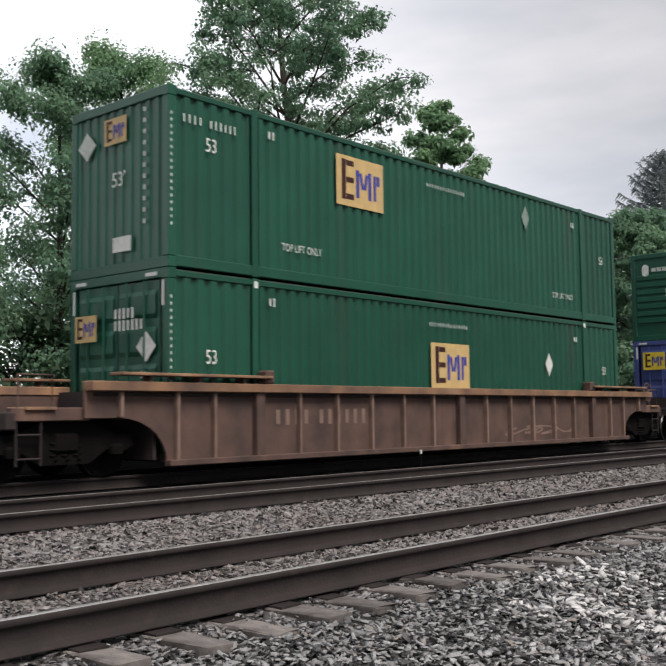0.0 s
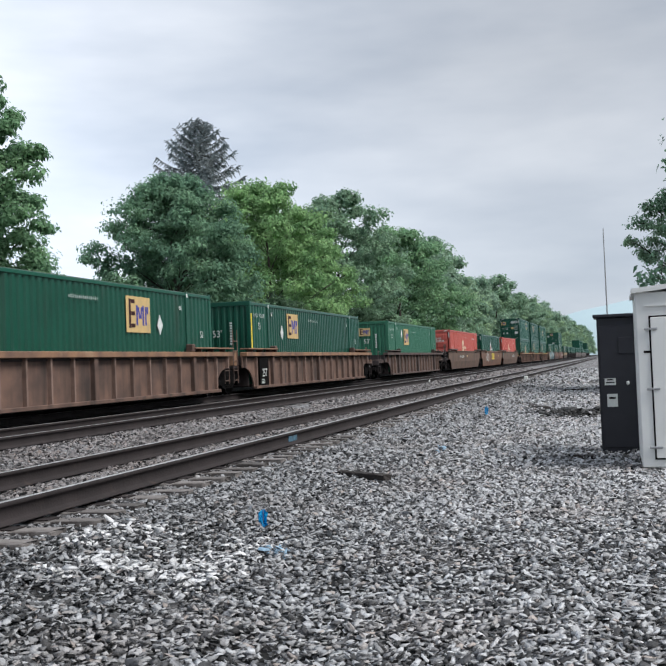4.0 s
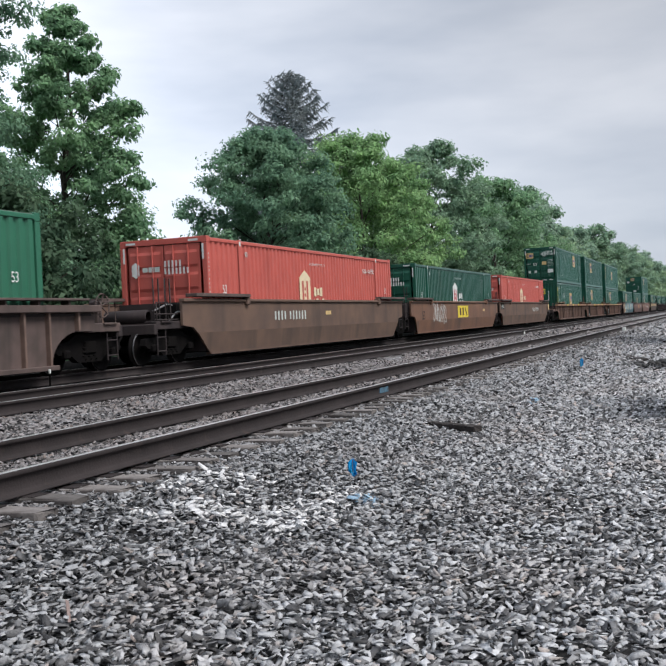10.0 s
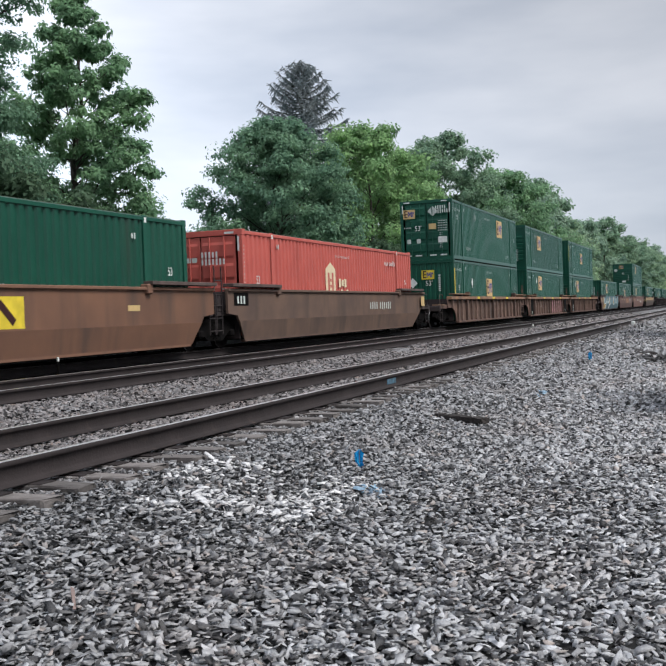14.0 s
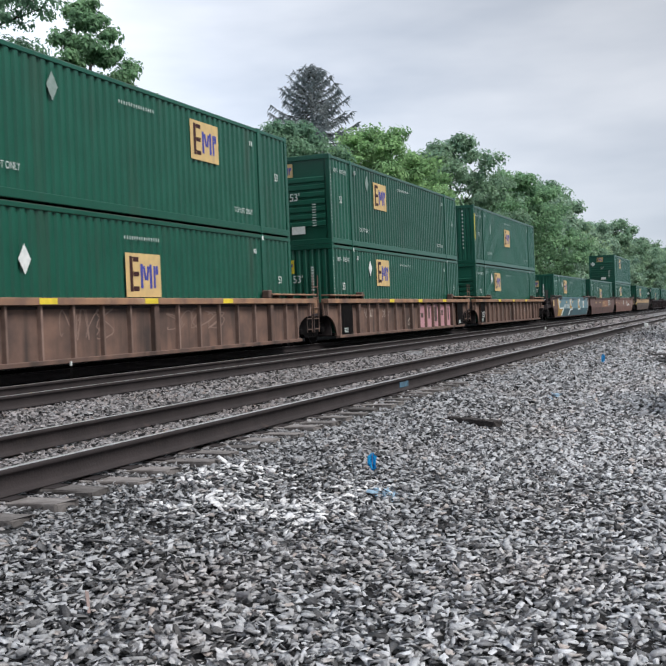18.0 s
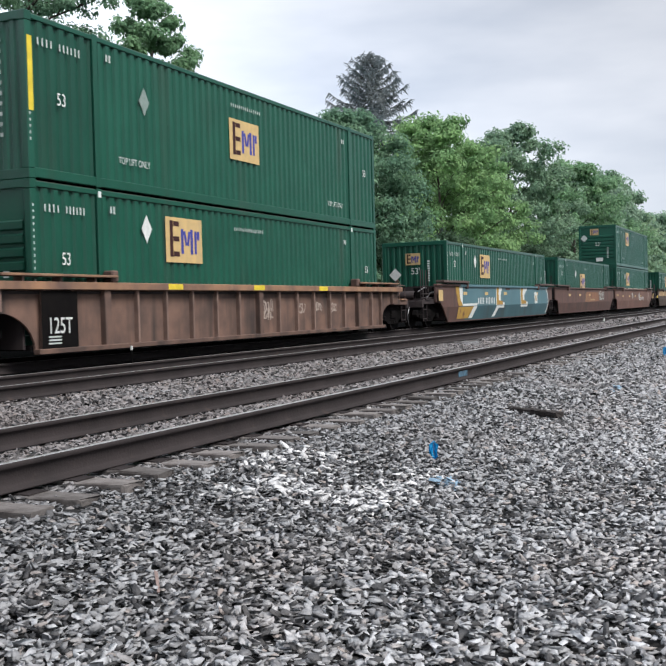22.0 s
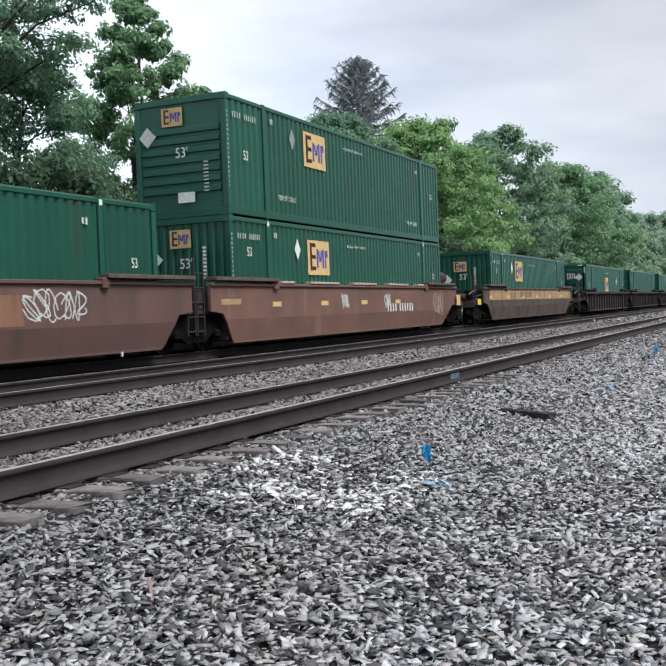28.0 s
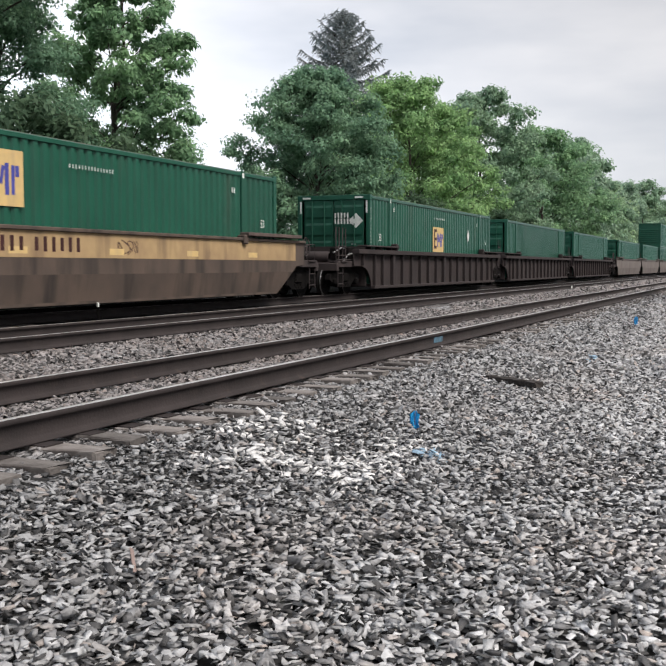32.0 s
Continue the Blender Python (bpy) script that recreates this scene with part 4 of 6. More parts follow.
def wheelset(parent, at):
    """Axle with two wheels; bright tread, dark plate."""
    if "wheelset" not in CACHE:
        prof = [(0.0, 0.10), (0.06, 0.10), (0.10, 0.03), (0.30, 0.0), (0.36, 0.045), (0.42, 0.05), (0.42, 0.03), (0.42, -0.05), (0.445, -0.06), (0.445, -0.09), (0.36, -0.085), (0.30, -0.03), (0.08, -0.06), (0.08, -0.72)]
        V, F, M = [], [], []
        n = 28
        for s in (1, -1):
            base = len(V)
            for rr, w in prof:
                for k in range(n):
                    q = 2 * math.pi * k / n
                    V.append((s * (GAUGE / 2 + w), rr * math.cos(q), rr * math.sin(q)))
            for i in range(len(prof) - 1):
                for k in range(n):
                    j = (k + 1) % n
                    F.append((base + i * n + k, base + i * n + j, base + (i + 1) * n + j, base + (i + 1) * n + k))
                    M.append(1 if i == 5 else 0)
        me = mesh_np("wheelset", V, F, BLACKST)
        me.materials.append(STEEL)
        me.polygons.foreach_set("material_index", np.array(M, dtype=np.int32))
        CACHE["wheelset"] = me
    return part("wheelset", CACHE["wheelset"], None, parent, "dark steel wheels with bright treads on one axle", at)


WHEELS = []


def truck(car, u):
    """A two-axle bogie as a part of its car."""
    if "frame" not in CACHE:
        P = [(-1.25, 0.50), (-1.2, 0.66), (-0.8, 0.70), (-0.45, 0.86), (0.45, 0.86), (0.8, 0.70), (1.2, 0.66), (1.25, 0.50), (1.1, 0.42), (0.75, 0.45), (0.42, 0.24), (-0.42, 0.24), (-0.75, 0.45), (-1.1, 0.42)]
        CACHE["frame"] = prism("side_frame", P, 0.16, BLACKST)
        V, F = [], []
        for q in (-0.2, 0, 0.2):
            pts = [(0.07 * math.cos(i * 0.9), q + 0.07 * math.sin(i * 0.9), 0.3 + i * 0.0125) for i in range(24)]
            v, f = tube(pts, [0.018] * 24, 5)
            F += [tuple(i + len(V) for i in k) for k in f]
            V += v
        CACHE["springs"] = mesh_py("springs", V, F, BLACKST, True)
    t = part("truck", box_mesh("truck", 2.3, 0.42, 0.28, BLACKST, 0.03), None, car, "black two-axle bogie", (0.065, u, ZT + 0.42))
    for s in (1, -1):
        part("side_frame", CACHE["frame"], None, t, "", (s * 1.02, 0, -0.42))
        part("springs", CACHE["springs"], None, t, "", (s * 1.06, 0, -0.42))
        for q in (0.89, -0.89):
            box("bearing", 0.2, 0.22, 0.2, BLACKST, t, (s * 1.1, q, -0.09), 0.04)
    for q in (0.89, -0.89):
        w = wheelset(t, (0, q, 0.0))
        w.location.z = 0.42 - 0.42
        WHEELS.append(w)


def ladder(car, x, u, z0, z1, material):
    paths = [[(0, -0.2, z0), (0, -0.2, z1)], [(0, 0.2, z0), (0, 0.2, z1)]]
    n = int((z1 - z0) / 0.34)
    paths += [[(0, -0.2, z0 + 0.1 + i * 0.34), (0, 0.2, z0 + 0.1 + i * 0.34)] for i in range(n)]
    part("ladder", tube_mesh("ladder", paths, 0.018, material), None, car, "rusty end ladder", (x, u, 0))


def handrail(car, x, u, z0, h, w, material):
    part("handrail", tube_mesh("handrail", [[(0, -w / 2, z0), (0, -w / 2, z0 + h), (0, w / 2, z0 + h), (0, w / 2, z0)]], 0.02, material), None, car, "bent tube handrail", (x, u, 0))


def end_gear(car, s, coupled, paint, chord):
    """Bulkhead, platform, draft sill, ladders and rails at one end (s = 1 far, -1 near)."""
    e = 10.9 if coupled else 9.55
    box("bulkhead", 2.6, 0.06, 1.34 if paint == DARKBR else 1.12, DARKBR, car, (0, s * 8.3, 0.35))
    box("end_platform", 2.5, e - 8.35, 0.1, DARKBR, car, (0, s * (8.35 + e) / 2, 1.0), 0.01)
    box("draft_sill", 0.55, e - 8.35 + 0.1, 0.34, BLACKST, car, (0, s * (8.35 + e) / 2, 0.7), 0.02)
    if coupled:
        box("end_beam", 2.7, 0.16, 0.26, DARKBR, car, (0, s * 10.85, 0.86), 0.02)
        box("coupler", 0.26, 0.85, 0.26, BLACKST, car, (0, s * 11.25, 0.74), 0.05)
        box("step_plate", 0.5, 0.5, 0.05, chord, car, (1.15, s * 10.4, 1.14), 0.008)
        for x in (1.3, -1.3):
            ladder(car, x, s * 10.55, 0.35, 1.15, DARKBR)
            handrail(car, x, s * 10.45, 1.1, 0.55, 0.55, paint)
        box("side_sill", 0.14, 1.3, 0.2, paint, car, (1.28, s * 10.2, 0.98), 0.015)
        box("brake_rigging", 1.9, 0.5, 0.3, BLACKST, car, (0, s * 10.3, 0.55), 0.05)
        if s < 0 and paint == DARKBR:
            box("valve_box", 0.7, 0.5, 0.55, BLACKST, car, (0.75, -9.1, 1.1), 0.04)
            v, f = tube([(-0.9, 0, 0), (-0.86, 0, 0), (0.3, 0, 0), (0.34, 0, 0)], [0.13, 0.17, 0.17, 0.13], 14)
            part("brake_cylinder", mesh_py("brake_cylinder", v, f, DARKBR, True), None, car, "dark brake cylinder across the platform", (0.5, -10.35, 1.32))
            part("brake_pipe", tube_mesh("brake_pipe", [[(1.1, -8.6, 1.3), (1.15, -9.0, 1.45), (1.15, -9.5, 1.4), (1.1, -9.9, 1.15)], [(0.9, -8.5, 1.5), (0.95, -9.6, 1.62), (0.95, -10.3, 1.45)]], 0.022, GALV), None, car, "bent pale brake pipe")
            part("platform_rail", tube_mesh("platform_rail", [[(1.28, -8.9, z0), (1.28, -10.8, z0)] for z0 in (1.22, 1.36)], 0.018, DARKBR), None, car)
            for u in (10.0, 10.55):
                handrail(car, 1.2, s * u, 1.1, 1.15, 0.24, paint)
        elif s > 0:
            box("brake_stand", 0.18, 0.16, 0.5, paint, car, (0.95, 10.5, 1.1), 0.02)
            ring = [(0.07, 0.27 * math.cos(q * math.pi / 8), 0.27 * math.sin(q * math.pi / 8)) for q in range(17)]
            spokes = [[(0.07, 0.27 * math.cos(q), 0.27 * math.sin(q)), (0.02, 0, 0), (0.07, -0.27 * math.cos(q), -0.27 * math.sin(q))] for q in (0.3, 1.35, 2.4)]
            part("brake_wheel", tube_mesh("brake_wheel", [ring] + spokes, 0.018, paint), None, car, "spoked hand-brake wheel", (1.05, 10.5, 1.58))
            box("gear_case", 0.22, 0.3, 0.26, DARKBR, car, (0.93, 10.5, 1.45), 0.05)
        part("air_hose", tube_mesh("air_hose", [[(0.4, s * 10.9, 0.85), (0.42, s * 11.2, 0.62), (0.4, s * 11.5, 0.6)]], 0.03, BLACKST), None, car)
    else:
        box("articulation", 0.6, 0.6, 0.3, BLACKST, car, (0, s * 9.6, 0.66), 0.06)
        for x in (1.28, -1.28):
            ladder(car, x, s * 9.5, 0.5, 2.35 if s < 0 else 1.6, paint)
        box("end_bracket", 0.3, 0.35, 0.5, chord, car, (1.1, s * 9.3, 1.1), 0.03)


def well_car(label, style, paint, chord, near_coupled, far_coupled, group, marks=()):
    """An intermodal well car, its middle at the origin, z from the datum of the near railheads."""
    c = thing("well_car", label, "railway car", group)
    ribbed = style == "ribbed"
    top = 1.47 if ribbed else 1.70
    e0, e1 = (9.7 if near_coupled else 9.25), (9.7 if far_coupled else 9.25)
    hx = 1.565 if ribbed else 1.485
    key = ("side", style, e0, e1, paint.name)
    if key not in CACHE:
        if ribbed:
            CACHE[key] = prism("side_wall", side_poly(e0, e1, top, 0.30), 0.05, paint)
        else:
            up = side_poly(e0, e1, top, 0.845, True)
            CACHE[key] = prism("side_wall", up, 0.07, paint)
    for s in (1, -1):
        part("side_wall", CACHE[key], None, c, "", (s * (hx - (0.155 if ribbed else 0.08)), 0, 0))
        box("bottom_sill", 0.16, 16.4 if ribbed else 16.2, 0.1, paint, c, (s * (hx - (0.06 if ribbed else 0.20)), 0, 0.25), 0.012)
        if ribbed:
            box("top_chord", 0.26, e0 + e1, 0.15, chord, c, (s * (hx - 0.075), (e1 - e0) / 2, 1.42), 0.012, "rust-streaked top chord")
            us = [-9.1] + [1.03 * i for i in range(-7, 8) if i % 6] + [-8.0, 8.0, 9.0]
            for u in us:
                low = 0.34 if abs(u) < 8.2 else 1.03
                box("rib", 0.12, 0.06, 1.46 - low, RIBM if paint in (BROWN, DULLBR, MUDBR) else paint, c, (s * (hx - 0.08), u, low), 0.008)
            # thin dark strip added as the chord's shade on the wall
            box("ledge", 0.03, e0 + e1 - 0.3, 0.055, DARKBR, c, (s * (hx - 0.117), (e1 - e0) / 2, 1.345), 0.004, "dark strip painting in the shade under the top chord")
            for u in (-6.18, 0.0, 6.18):
                box("post", 0.15, 0.2, 1.12, paint, c, (s * (hx - 0.075), u, 0.33), 0.012)
        else:
            box("top_chord", 0.16, e0 + e1, 0.08, paint, c, (s * (hx - 0.06), (e1 - e0) / 2, 1.66), 0.015)
            part("lower_skirt", skirt_mesh(hx, e0, e1, s, paint), None, c, "dirt-stained lower skirt")
        for e in (1, -1):
            box("guide_plate", 0.34, 3.2, 0.05 if ribbed else 0.09, chord if ribbed else DULLBR, c, (s * (hx - 0.05), e * 7.6, 1.66 if ribbed else 1.79), 0.01)
            box("guide_bracket", 0.24, 0.22, 0.24, paint, c, (s * (hx - 0.06), e * 6.0, 1.57), 0.03)
            if ribbed:
                for q in (6.6, 7.6, 8.6):
                    box("plate_stay", 0.2, 0.06, 0.1, paint, c, (s * (hx - 0.06), e * q, 1.565))
    box("floor", 2.72, 16.4, 0.1, BLACKST, c, (0, 0, 0.32))
    for e, coupled in ((-1, near_coupled), (1, far_coupled)):
        end_gear(c, e, coupled, paint if ribbed else DARKBR, chord if ribbed else DARKBR)
    if near_coupled:
        truck(c, -9.85)
    truck(c, 9.85 if far_coupled else 9.8)
    o = hx - 0.126 if ribbed else hx - 0.042
    for m in marks:
        k, a, b = m[:3]
        if k == "bars":
            ink = m[3] if len(m) > 3 else PALEINK
            id_bars("number_bar", c, True, o + 0.004, a - 1.25, b, 4, 0.10, 0.28, 0.245, False, ink)
            id_bars("number_bar", c, True, o + 0.004, a - 0.10, b, 6, 0.10, 0.28, 0.245, False, ink)
        elif k == "text":
            lettering("lettering", m[3], m[5] if len(m) > 5 else 0.42, m[4] if len(m) > 4 else WHITE, c, True, hx - 0.010 if ribbed else o + 0.008, a, b)
        elif k == "sign":
            s = decal("yellow_sign", [rect(a, b, 2.3, 0.62)], BRIGHTYEL, c, True, o, "yellow sign with dark shapes")
            for q in ([rect(a - 0.6, b, 0.3, 0.4)], [rect(a, b, 0.3, 0.4)], ribbon([(a + 0.42, b + 0.2), (a + 0.85, b - 0.2)], 0.16)):
                decal("dark_shape", q, DARKINK, s, True, o + 0.004)
        elif k == "scribble":
            decal("graffiti_scrawl", scribble(m[5], a, b, m[3], m[4], m[6] if len(m) > 6 else 5), m[7] if len(m) > 7 else PALEINK, c, True, o + 0.002, "spray-paint scrawl")
        elif k == "reflector":
            for i in range(m[3]):
                decal("reflector", [rect(a + 3.0 * i, b, 0.5, 0.13)], YELLOW, c, True, o + 0.003, "small yellow reflector")
        elif k == "chord_reflector":
            for i in range(m[3]):
                decal("reflector", [rect(a + 3.7 * i, b, 0.55, 0.12)], BRIGHTYEL, c, True, hx + 0.058, "yellow reflector on the chord")
        elif k == "plate":
            decal("yellow_plate", [rect(a, b, 0.5, 0.26 if m[3:] else 0.42)], BRIGHTYEL if m[3:] else YELLOW, c, True, hx + 0.05, "orange-yellow plate")
        elif k == "end_plate":
            decal("stencil_panel", [rect(a, b, 0.9, 0.36)], BLACKST, c, True, o + 0.004, "black stencil plate")
            id_bars("stencil_bar", c, True, o + 0.008, a - 0.2, b - 0.02, 3, 0.10, 0.22, 0.19)
        elif k == "tanplate":
            decal("worn_plate", [rect(a, b, 0.95, 0.14)], TAN, c, True, o + 0.004, "worn tan plate")
        elif k == "black_panel":
            decal("stencil_panel", [rect(a, 0.86, 1.0, 1.08)], BLACKST, c, True, hx - 0.015, "black stencil panel")
            id_bars("stencil_bar", c, True, hx - 0.011, a - 0.15, 0.56, 3, 0.35, 0.03, 0.06, True)
        elif k == "pink":
            for i in range(5):
                w0 = 1.545 + 1.03 * i
                decal("graffiti_block", [[(w0 - 0.44, 0.38), (w0 + 0.42, 0.36), (w0 + 0.44, 1.37), (w0 - 0.42, 1.38)]], PINK, c, True, o + 0.002, "pink spray-painted block")
                wide, tall = (0.34, 0.22, 0.40, 0.30, 0.20)[i], (0.16, 0.5, 0.62, 0.22, 0.56)[i]
                decal("graffiti_gap", [rect(w0 + 0.08, 0.98 if i % 2 else 0.90, wide, tall)], DULLBR, c, True, o + 0.006, "bare brown gap in the paint")
                decal("graffiti_shade", [rect(w0 + 0.08, 0.86 if i % 2 else 0.80, wide, 0.03)], DARKINK, c, True, o + 0.009)
        elif k == "teal":
            decal("teal_field", [[(-6.6, 0.84), (8.3, 0.84), (8.15, 1.70), (-6.9, 1.70)]], TEAL, c, True, o + 0.002, "teal spray-painted field over the side")
            decal("teal_chord", [[(-6.9, 1.655), (8.15, 1.655), (8.15, 1.745), (-6.9, 1.745)]], TEAL, c, True, hx + 0.023)
            skirt_decal("teal_skirt", [[(-6.0, 0.26), (8.05, 0.26), (8.3, 0.86), (-6.4, 0.86)]], TEAL_SHADE_DIRT, c, hx, 0.003, "teal spray-painted skirt")
            decal("graffiti_ochre", [[(-7.35, 1.65), (-6.9, 1.65), (-6.85, 1.25), (-6.45, 0.88), (-7.0, 0.88), (-7.2, 1.2)]], OCHRE, c, True, o + 0.005, "ochre graffiti stroke")
            skirt_decal("graffiti_ochre", [[(-7.0, 0.84), (-4.9, 0.84), (-5.7, 0.36), (-7.1, 0.36)]], OCHRE, c, hx, 0.006, "ochre graffiti stroke")
            decal("graffiti_edge", [[(-6.9, 1.65), (-6.45, 1.65), (-6.5, 0.96), (-4.4, 0.97), (-4.6, 0.87), (-6.45, 0.87), (-6.82, 1.2)]], WHITE, c, True, o + 0.008, "white outlined graffiti stroke")
            skirt_decal("graffiti_edge", [[(-5.0, 0.84), (-4.5, 0.84), (-5.1, 0.36), (-5.6, 0.36)]], WHITE, c, hx, 0.009, "white outlined graffiti stroke")
            for a0, top_w in ((-1.62, 1.0), (2.62, 1.35)):
                decal("graffiti_edge", [[(a0, 1.65), (a0 + top_w, 1.65), (a0 + 0.72, 1.3), (a0 + 0.75, 0.98), (a0 + 1.35, 0.98), (a0 + 1.35, 0.87), (a0, 0.87)]], WHITE, c, True, o + 0.005, "white outlined graffiti stroke")
                skirt_decal("graffiti_edge", [rect(a0 + 0.66, 0.79, 1.3, 0.1)], WHITE, c, hx, 0.006, "white outlined graffiti stroke")
                decal("graffiti_ochre", [[(a0 + 0.08, 1.65), (a0 + 0.5, 1.65), (a0 + 0.36, 1.4), (a0 + 0.42, 1.08), (a0 + 1.05, 1.02), (a0 + 1.05, 0.88), (a0 + 0.08, 0.88)]], OCHRE, c, True, o + 0.008, "ochre graffiti stroke")
            skirt_decal("graffiti_edge", [[(-1.62, 0.74), (-1.2, 0.74), (-1.75, 0.36), (-2.2, 0.36)]], WHITE, c, hx, 0.006, "white outlined graffiti stroke")
            decal("graffiti_ring", [[(5.35, 1.42), (5.62, 1.48), (5.98, 1.36), (5.98, 0.90), (5.45, 0.88), (5.38, 1.1)]], WHITE, c, True, o + 0.005, "white squarish patch of paint")
            decal("graffiti_ochre", [[(5.55, 1.02), (5.78, 1.02), (5.78, 1.28), (5.55, 1.28)]], OCHRE, c, True, o + 0.008)
            decal("maroon_plate", [rect(0.3, 1.59, 0.72, 0.1)], SMOOTHDK, c, True, o + 0.008, "dull maroon plate over the paint")
            decal("graffiti_edge", ribbon([(7.85, 1.66), (8.2, 1.4), (8.35, 1.05), (8.3, 0.88)], 0.09), WHITE, c, True, o + 0.006, "white curved outline")
            skirt_decal("graffiti_edge", ribbon([(8.28, 0.84), (8.1, 0.55), (7.85, 0.36)], 0.08), WHITE, c, hx, 0.006, "white curved outline")
        elif k == "patch":
            decal("faded_patch", [[(a - 1.0, b - 0.34), (a + 3.7, b - 0.30), (a + 3.6, b + 0.26), (a - 0.5, b + 0.30)]], RUSTPATCH, c, True, o + 0.002, "faded orange patch on the side")
            decal("pale_shape", [rect(a - 0.75, b - 0.05, 0.12, 0.42), rect(a - 0.1, b - 0.05, 0.12, 0.40), rect(a + 0.5, b - 0.08, 0.12, 0.40), rect(a + 1.5, b - 0.2, 1.5, 0.10)], TAN, c, True, o + 0.006, "worn tan shapes")
        elif k == "lips":
            for u0, u1 in ((-5.7, -4.95), (-3.95, -2.0), (-0.9, 1.0), (2.1, 4.0), (5.0, 5.6)):
                box("lip_plate", 0.2, u1 - u0, 0.07, PALEPL, c, (hx - 0.05, (u0 + u1) / 2, 1.742), 0.012, "pale worn plate on the car's top edge")
            v, f = tube([(0, 0.0, 0), (0, 0.03, 0), (0, 1.17, 0), (0, 1.2, 0)], [0.2, 0.25, 0.25, 0.2], 16)
            part("air_tank", mesh_py("air_tank", v, f, DARKBR, True), None, c, "grey-brown air tank on the end platform", (1.0, 8.0, 2.1))
            for u0 in (8.2, 9.0):
                box("tank_stay", 0.3, 0.06, 0.2, DARKBR, c, (1.0, u0, 1.68))
        elif k == "stripe":
            decal("yellow_stripe", [rect(0.2, 1.42, 17.8, 0.5)], TAN, c, True, o + 0.002, "faded yellow stripe along the side")
    return c


